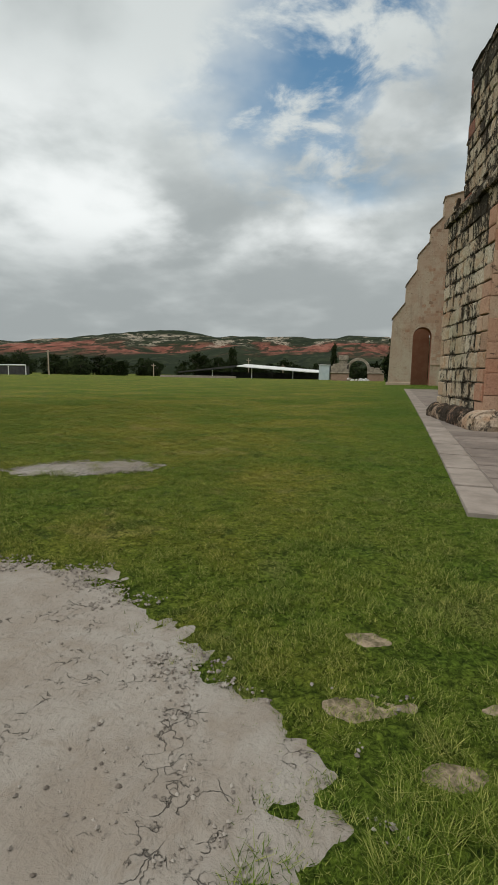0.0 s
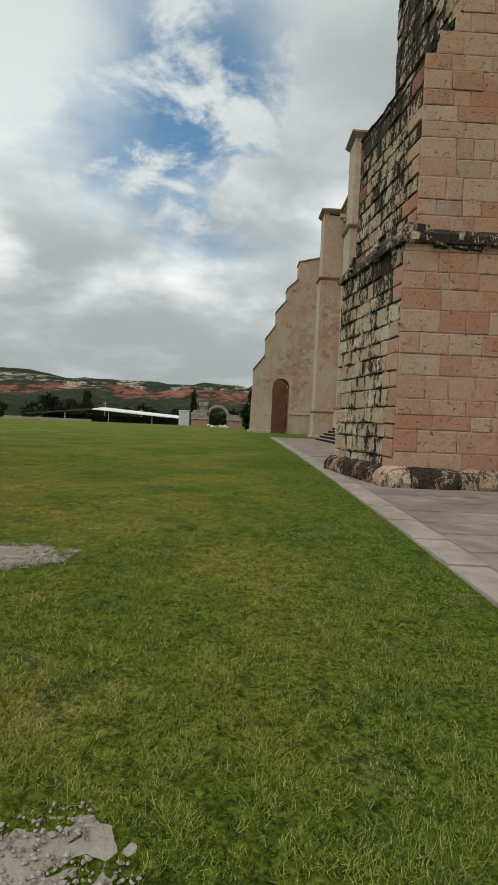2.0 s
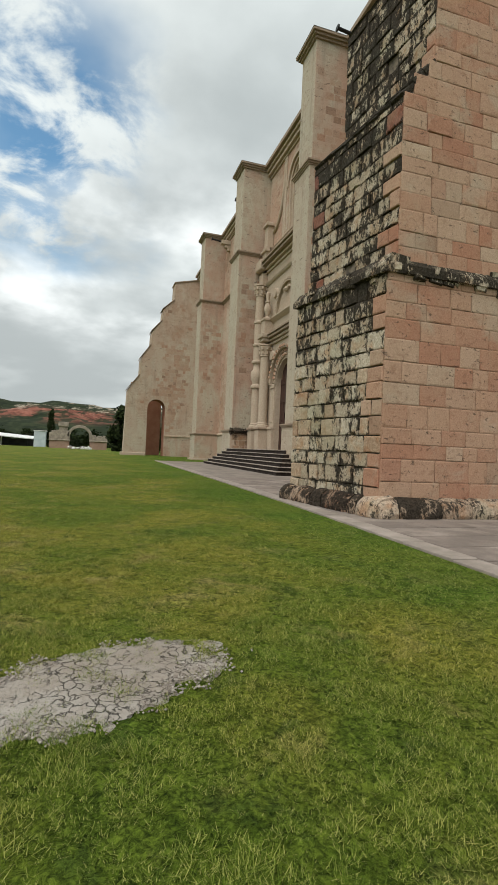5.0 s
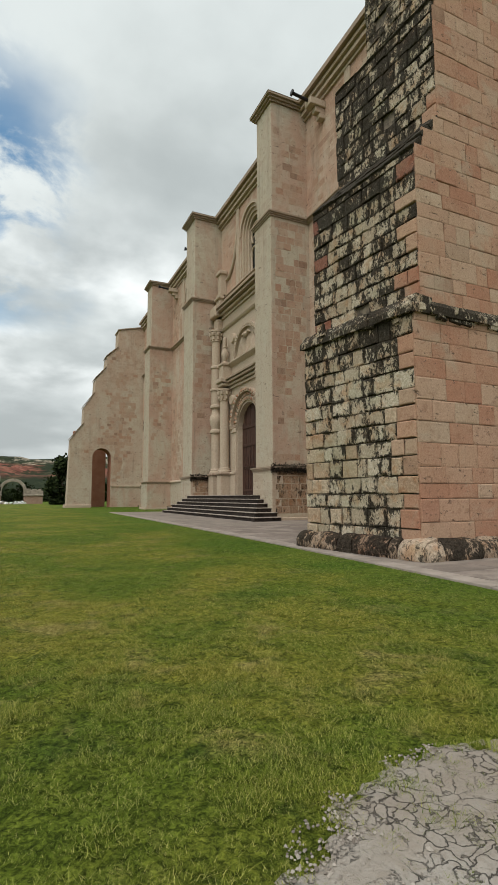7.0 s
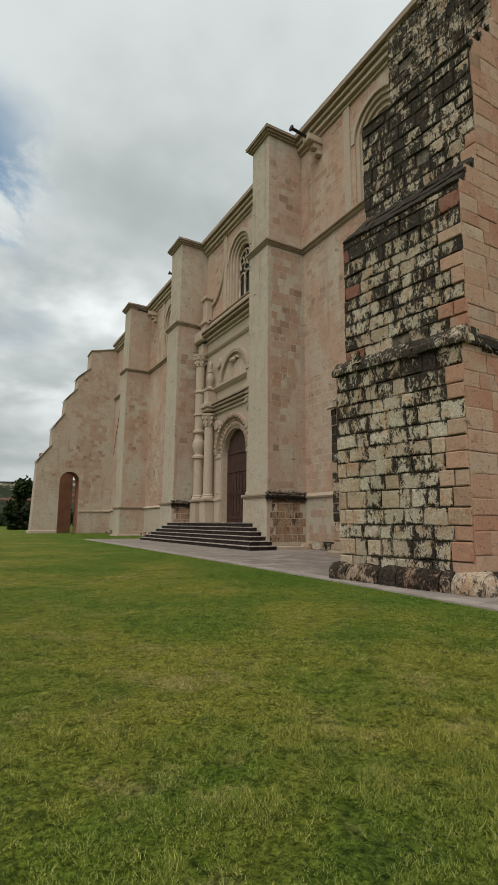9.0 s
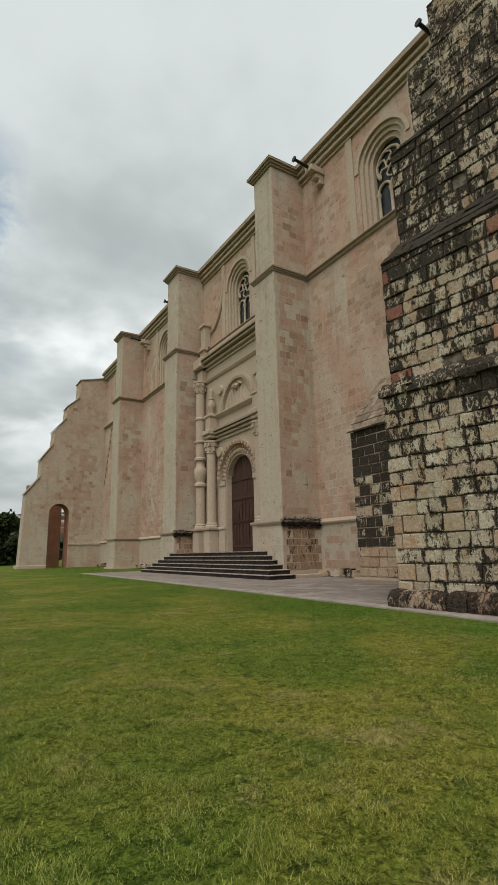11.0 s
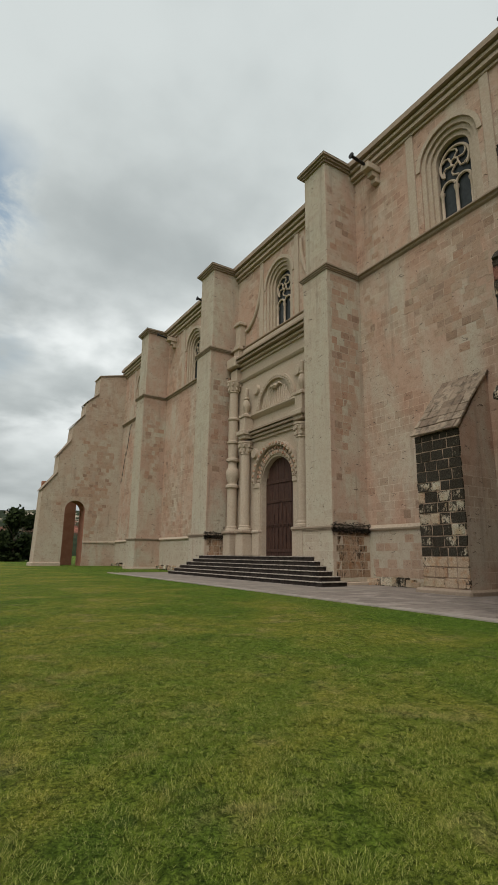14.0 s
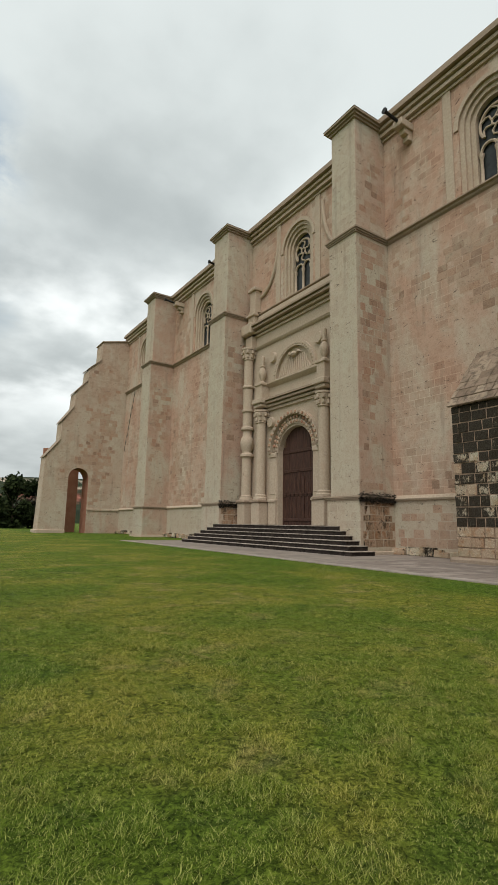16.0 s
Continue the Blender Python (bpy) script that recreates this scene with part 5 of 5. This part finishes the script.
# dry black plants growing on the plinth ledges beside the portal
M_MOSS = material("dry black moss", plain((0.012, 0.010, 0.008), (0.06, 0.045, 0.03), 9), 0.95)
for y0 in (28.05, 41.75):
    vs, fs = [], []
    for i in range(1500):
        c = Vector((rr.uniform(BX - 0.2, WX - 0.1), y0 - 0.14 - abs(rr.gauss(0, 0.06)), 3.27 + rr.gauss(0, 0.11) - 0.12))
        u = Vector((rr.gauss(0, 1), rr.gauss(0, 1), rr.gauss(0.4, 1))).normalized() * rr.uniform(0.03, 0.11)
        v = u.orthogonal().normalized() * 0.035
        k = len(vs)
        vs += [tuple(c - u), tuple(c + v), tuple(c + u), tuple(c - v)]
        fs.append((k, k + 1, k + 2, k + 3))
    me = bpy.data.meshes.new("ledge_moss")
    me.from_pydata(vs, [], fs)
    tagged(part("ledge_moss", me, M_MOSS), "dry blackened moss growing on the buttress ledge", "moss", "ledge moss", "stuff")

# ---- distance: hills, sheds, ruined arch, trees ----
hl = B()
hx = [-1500 + 14 * i for i in range(200)]
hy = [300 + 22 * j for j in range(34)]
for y in hy:
    t = min(1, max(0, (y - 300) / 480))
    for x in hx:
        top = 60 + 16 * noise.noise((x * 0.004, 3.1, 0)) + 7 * noise.noise((x * 0.013, 8.2, 0)) + 2.2 * noise.noise((x * 0.06, y * 0.02, 4))
        gul = 14 * abs(noise.noise((x * 0.016, y * 0.006, 1.5))) + 5 * abs(noise.noise((x * 0.05, y * 0.012, 2.5)))
        z = top * (t ** 0.8) - gul * math.sin(math.pi * t) + (1.6 * noise.noise((x * 0.2, y * 0.2, 0)) if t > 0.8 else 0)
        hl.v.append((x, y, z if y > 300 else -3))
nh = len(hx)
hl.f = [(j * nh + i, j * nh + i + 1, (j + 1) * nh + i + 1, (j + 1) * nh + i) for j in range(len(hy) - 1) for i in range(nh - 1)]
tagged(part("backdrop", hl, M_HILL, smooth=True), "eroded red and green hills on the horizon", "hills", kind="structure")

shed = thing("market_shed", -37, 130, 0.38, "long low open shed with white metal roof", "shed")
part("roof", B().add([(-38, 128, 3.6), (-16.6, 128, 2.2), (-16.6, 138, 2.8), (-38, 138, 4.3), (-38, 128, 3.4), (-16.6, 128, 2.0), (-16.6, 138, 2.65), (-38, 138, 4.15)],
                     [(0, 1, 2, 3), (7, 6, 5, 4), (0, 4, 5, 1), (1, 5, 6, 2), (2, 6, 7, 3), (3, 7, 4, 0)]), M_WHITE, shed, "white metal roof sheet")
part("side_roof", B().add([(-55, 129, 1.9), (-38.2, 129, 3.8), (-38.2, 139, 4.3), (-55, 139, 2.1), (-55, 129, 1.6), (-38.2, 129, 3.3), (-38.2, 139, 3.9), (-55, 139, 1.8)],
                          [(0, 1, 2, 3), (7, 6, 5, 4), (0, 4, 5, 1), (1, 5, 6, 2), (2, 6, 7, 3), (3, 7, 4, 0)]), M_DARKROOF, shed)
# added dark sheet; its colour stands for the shade under the open roof
part("back_wall", B().box(-53, -17, 137, 137.3, 0.3, 2.0), M_DARKROOF, shed)
for i in range(7):
    part("post", B().box(-51 + 5.5 * i, -50.8 + 5.5 * i, 130, 130.2, 0.3, 2.1 + (0.35 * i if i < 3 else 1.0 - 0.26 * (i - 3))), M_WHITE if i % 2 else M_DARKROOF, shed)
tagged(part("low_wall", B().box(-58, -37, 124, 124.4, 0.2, 0.95, 0.04), M_EDGE), "long low whitewashed wall at the field edge", "wall")
kiosk = thing("kiosk", -14.7, 125, 0.38, "pale blue-grey metal kiosk box", "kiosk")
part("body", B().box(-15.9, -13.4, 124, 126, 0.35, 3.9, 0.05), M_PALE, kiosk)
part("roof", B().box(-16.05, -13.25, 123.85, 126.15, 3.9, 4.05, 0.03), M_WHITE, kiosk)

goal = thing("goal_frame", -101, 120, 0.38, "white painted goal frame on the field", "goal")
for x in (-108.0, -102.2, -96.5):
    part("post", B().tube([(x, 120, 0.3), (x, 120, 3.1)], 0.13, 8), M_WHITE, goal)
part("crossbar", B().tube([(-108, 120, 3.05), (-96.5, 120, 3.05)], 0.17, 8), M_WHITE, goal)
part("back_panel", B().box(-108, -96.6, 121.5, 121.6, 0.4, 2.7), M_DARKROOF, goal)
for x, y, h, r in ((-104, 140, 8.1, 0.22), (-67.5, 140, 4.2, 0.16), (-38.5, 142, 6.0, 0.12), (-30, 150, 4.5, 0.12)):
    p = thing("utility_pole", x, y, 0.38, "pale upright utility pole beside the field", "pole", "poles")
    part("shaft", B().tube([(x, y, 0.2), (x, y, h)], [r * 1.2, r * 0.8], 8), M_TRIM, p)
    part("crossarm", B().box(x - 0.7, x + 0.7, y - 0.06, y + 0.06, h - 0.6, h - 0.45), M_TRIM, p)

ruin = thing("ruined_arch", -6, 115, 0.38, "ruined stone archway with broken piers", "ruined arch", kind="structure")
M_RUIN = material("ruin stone", plain((0.19, 0.16, 0.125), (0.36, 0.31, 0.25), 1.3), 0.95, bump=0.05)
M_RUINP = material("pink ruin wall", plain((0.27, 0.17, 0.125), (0.34, 0.235, 0.175), 0.8), 0.95, bump=0.04)
for x0, x1, top in ((-12.0, -8.1, 3.9), (-4.0, -0.5, 3.5)):
    part("pier_base", B().box(x0, x1, 114.3, 116.4, 0.3, 2.0, 0.06), M_RUINP, ruin)
    part("pier_moulding", B().box(x0 - 0.15, x1 + 0.15, 114.1, 116.5, 1.95, 2.25, 0.08), M_RUIN, ruin)
    bm = B()
    for k in range(9):
        xx = x0 + (x1 - x0) * (k + 0.5) / 9
        bm.box(xx - 0.28, xx + 0.28, 114.5, 116.2, 2.2, top - 0.5 + 0.9 * rr.random() * (1 if x0 < -6 else 0.6), 0.08)
    part("pier_masonry", bm, M_RUIN, ruin)
for i in range(15):
    a = math.pi * (i + 0.5) / 15
    cx, cz = -6.05 - 2.25 * math.cos(a), 2.9 + 2.2 * math.sin(a)
    v = part("voussoir", B().box(-0.26, 0.26, -0.7, 0.7, -0.3, 0.3, 0.05), M_RUIN, ruin)
    v.matrix_parent_inverse = Matrix()
    v.matrix_basis = ruin.matrix_basis.inverted() @ Matrix.LocRotScale((cx, 115.2, cz), Euler((0, a - math.pi / 2, 0)), None)
part("belfry_stub", B().box(-10.2, -8.5, 114.6, 116, 3.6, 4.9, 0.05).box(-10.35, -8.35, 114.4, 116.2, 4.9, 5.9, 0.06), M_RUIN, ruin)
for i in range(40):
    x, y = -6 + rr.uniform(-2.2, 2.2), 112.6 + rr.uniform(-0.8, 1.2)
    s = rr.uniform(0.2, 0.55)
    q = tagged(part("rubble_stone", block_mesh("rubble_stone", 300 + i, 1.0), M_WHITE if i % 3 else M_RUIN), "pale loose stone before the ruined arch", "stone", "loose stones")
    q.matrix_basis = Matrix.LocRotScale((x, y, 0.36 + s * 0.25 + 0.02 * (i % 4)), Euler((rr.random(), rr.random(), rr.random() * 6)), (s * 1.5, s, s * 1.2))


def tree(name, x, y, h, rad, seed, shape, label, category="tree", group="trees by the field", n=1500, leaf=0.35):
    q = random.Random(seed)
    ob = thing(name, x, y, 0.3, label, category, group)
    tb = B().tube([(x, y, 0.1), (x + 0.02 * h, y, h * 0.3), (x, y, h * 0.85)], [0.045 * h * 0.6, 0.03 * h * 0.6, 0.01 * h * 0.5], 7)
    for i in range(7):
        a, z = q.uniform(0, 6.28), h * q.uniform(0.2, 0.65)
        tb.tube([(x, y, z), (x + 0.7 * rad * math.cos(a), y + 0.7 * rad * math.sin(a), z + 0.2 * h)], [0.012 * h, 0.004 * h], 5)
    part("trunk", tb, M_BARK, ob)
    clumps = [(q.uniform(0, 6.28), q.random() ** 0.6, q.random()) for _ in range(38)]
    vs, fs = [], []
    for i in range(n):
        a, r, t = clumps[i % len(clumps)]
        lim = shape(t)
        c = Vector((x + rad * lim * r * math.cos(a), y + rad * lim * r * math.sin(a), h * (0.06 + 0.9 * t)))
        c += Vector((q.gauss(0, 0.16 * rad), q.gauss(0, 0.16 * rad), q.gauss(0, 0.05 * h)))
        u = Vector((q.gauss(0, 1), q.gauss(0, 1), q.gauss(0, 1))).normalized() * leaf * q.uniform(0.5, 1.2)
        v = u.orthogonal().normalized() * leaf * q.uniform(0.3, 0.7)
        k = len(vs)
        vs += [tuple(c - u), tuple(c + v), tuple(c + u), tuple(c - v)]
        fs.append((k, k + 1, k + 2, k + 3))
    me = bpy.data.meshes.new("crown")
    me.from_pydata(vs, [], fs)
    part("crown", me, M_LEAF, ob)
    return ob


ROUND = lambda t: 0.45 + 0.6 * math.sin(math.pi * min(1, t * 0.9 + 0.08))
CONE = lambda t: 1.02 - t
SPIRE = lambda t: 0.9 * (math.sin(math.pi * (0.1 + 0.85 * t)) ** 0.5) * (1 - 0.45 * t)
tree("cypress", -12.6, 126, 8.7, 1.0, 3, SPIRE, "slim dark cypress beside the ruined arch", n=2200, leaf=0.3)
tree("conifer", -49, 160, 9.6, 3.2, 4, CONE, "dark conical conifer behind the shed", n=1800)
tree("dark_tree", 1.9, 100, 8.4, 2.6, 5, ROUND, "dense dark tree beside the far buttress", n=5200, leaf=0.42)
tree("dark_tree", 6.0, 104, 8.2, 3.6, 6, ROUND, "dense dark tree beside the far buttress", n=3800, leaf=0.42)
base_trees = [tree("scrub_tree", -150, 165, 8.0, 4.6, 20 + i, ROUND, "dark green bushy tree at the field edge", n=1300, leaf=0.5) for i in range(3)]
for i in range(66):
    x = -190 + 3.3 * i + rr.uniform(-2, 2)
    y = rr.uniform(150, 185)
    s = rr.uniform(0.55, 1.05) * (1.15 if x < -115 else 0.8 if x > -60 else 0.95)
    t = copy_thing(base_trees[i % 3], pose(x, y, 0.3, 0, 0, rr.uniform(0, 360)) @ Matrix.Diagonal((s, s, s * rr.uniform(0.8, 1.1), 1)))

# ---- grass blades ----
rs = np.random.RandomState(7)
A, C = np.array((-0.2, 2.6)), np.array((-9.2, 13.6))
N = 9000000
px, py = rs.uniform(-16, 2.6, N), rs.uniform(0.6, 24, N)
tt = np.clip(((px - A[0]) * (C - A)[0] + (py - A[1]) * (C - A)[1]) / ((C - A) ** 2).sum(), 0, 1)
dist = np.hypot(px - A[0] - tt * (C - A)[0], py - A[1] - tt * (C - A)[1])


def clumps(cell, x, y):
    """Smooth random values on a grid of cells over the lawn."""
    grid = rs.rand(int(26 / cell) + 3, int(22 / cell) + 3)
    u, v = (y + 0.5) / cell, (x + 18) / cell
    i, j = u.astype(int), v.astype(int)
    fu, fv = u - i, v - j
    return (grid[i, j] * (1 - fu) + grid[i + 1, j] * fu) * (1 - fv) + (grid[i, j + 1] * (1 - fu) + grid[i + 1, j + 1] * fu) * fv


tufts = 0.55 * clumps(0.045, px, py) + 0.45 * clumps(0.15, px, py)
keep = (tufts + rs.uniform(-0.06, 0.06, N) > 0.42) & (rs.rand(N) < 1.0 / (1 + (dist / 2.5) ** 2.6)) & ((px < 0.80 + 0.018 * (py - 5)) | (py < 4.98))
px, py, tufts = px[keep], py[keep], tufts[keep]
edge = rs.uniform(-0.10, 0.22, len(px))
ok = np.ones(len(px), bool)
for p in PATCHES:
    for i in np.nonzero(np.hypot(px - p[0], py - p[1]) < 1.6 * max(p[2], p[3]))[0]:
        if patch_mask(p, px[i], py[i]) > (edge[i] if p[2] > 1 else 0.35 + 4.0 * edge[i]):
            ok[i] = False
px, py, tufts = px[ok], py[ok], tufts[ok]
n = len(px)
tuft = 0.4 * (np.sin(px * 5.1 + 2 * np.sin(py * 2.3)) * np.sin(py * 4.7 + 2 * np.sin(px * 1.9)) + np.sin(px * 13.0 + py * 3.0 + 2 * np.sin(py * 6.1)) * np.sin(py * 11.0 - px * 4.0))
hgt = rs.uniform(0.009, 0.025, n) * (1 + 0.9 * np.clip(tuft, -0.5, 1))
lush = np.exp(-(((px - 0.35) / 0.35) ** 2 + ((py - 1.2) / 0.5) ** 2))
hgt *= (0.45 + 1.3 * tufts) * (1 + 1.6 * lush)
ang, lean = rs.uniform(0, 2 * np.pi, n), rs.uniform(0.4, 2.2, n)
gz = np.array([ground_z(a, b) for a, b in zip(px, py)]) - 0.004
wd = rs.uniform(0.0011, 0.0022, n) * (1 + 0.14 * np.minimum(dist[keep][ok], 12))
dx, dy = np.cos(ang), np.sin(ang)
co = np.empty((n, 3, 3))
co[:, 0] = np.stack([px - dy * wd, py + dx * wd, gz], 1)
co[:, 1] = np.stack([px + dy * wd, py - dx * wd, gz], 1)
co[:, 2] = np.stack([px + dx * hgt * lean, py + dy * hgt * lean, gz + hgt], 1)
me = bpy.data.meshes.new("grass")
me.vertices.add(3 * n)
me.vertices.foreach_set("co", co.reshape(-1))
me.loops.add(3 * n)
me.loops.foreach_set("vertex_index", np.arange(3 * n, dtype=np.int32))
me.polygons.add(n)
me.polygons.foreach_set("loop_start", np.arange(0, 3 * n, 3, dtype=np.int32))
me.update(calc_edges=True)
me.materials.append(M_BLADE)
tagged(new("grass", me), "short mown grass blades with dry straw", "grass", kind="stuff")

# ---- paving slabs and kerb, pieces last ----
PAVER = B().box(-0.5, 0.5, -0.5, 0.5, -0.05, 0, 0.008).mesh("flagstone")
PAVER.materials.append(M_PAVE)
KERB = B().box(-0.5, 0.5, -0.5, 0.5, -0.3, 0, 0.012).mesh("kerb_stone")
KERB.materials.append(M_EDGE)
y = 5.0
while y < 46.6:
    L = rr.uniform(0.8, 1.3)
    yc = y + L / 2
    piece(pavement, KERB, Matrix.LocRotScale((edge_x(yc) + 0.2, yc, height(0, yc) + 0.035 + 0.006 * rr.random()), Euler((0, 0, radians(-1.6 + rr.uniform(-0.4, 0.4)))), (0.42, L - 0.012, 1)), "kerb_stone")
    y += L
y = 5.02
while y < 24:
    L = rr.uniform(0.6, 1.0)
    x = edge_x(y) + 0.43
    while x < 6.6:
        W = rr.uniform(0.7, 1.3)
        xc, yc = x + W / 2, y + L / 2
        if not (xc + W / 2 > 1.35 and 11.7 < yc < 16.2 and xc > 1.6):
            piece(pavement, PAVER, Matrix.LocRotScale((xc, yc, height(0, yc) + 0.040 + 0.005 * rr.random()), Euler((0.003 * rr.uniform(-1, 1), 0.003 * rr.uniform(-1, 1), 0)), (W - 0.014, L - 0.014, 1)), "flagstone")
        x += W
    y += L
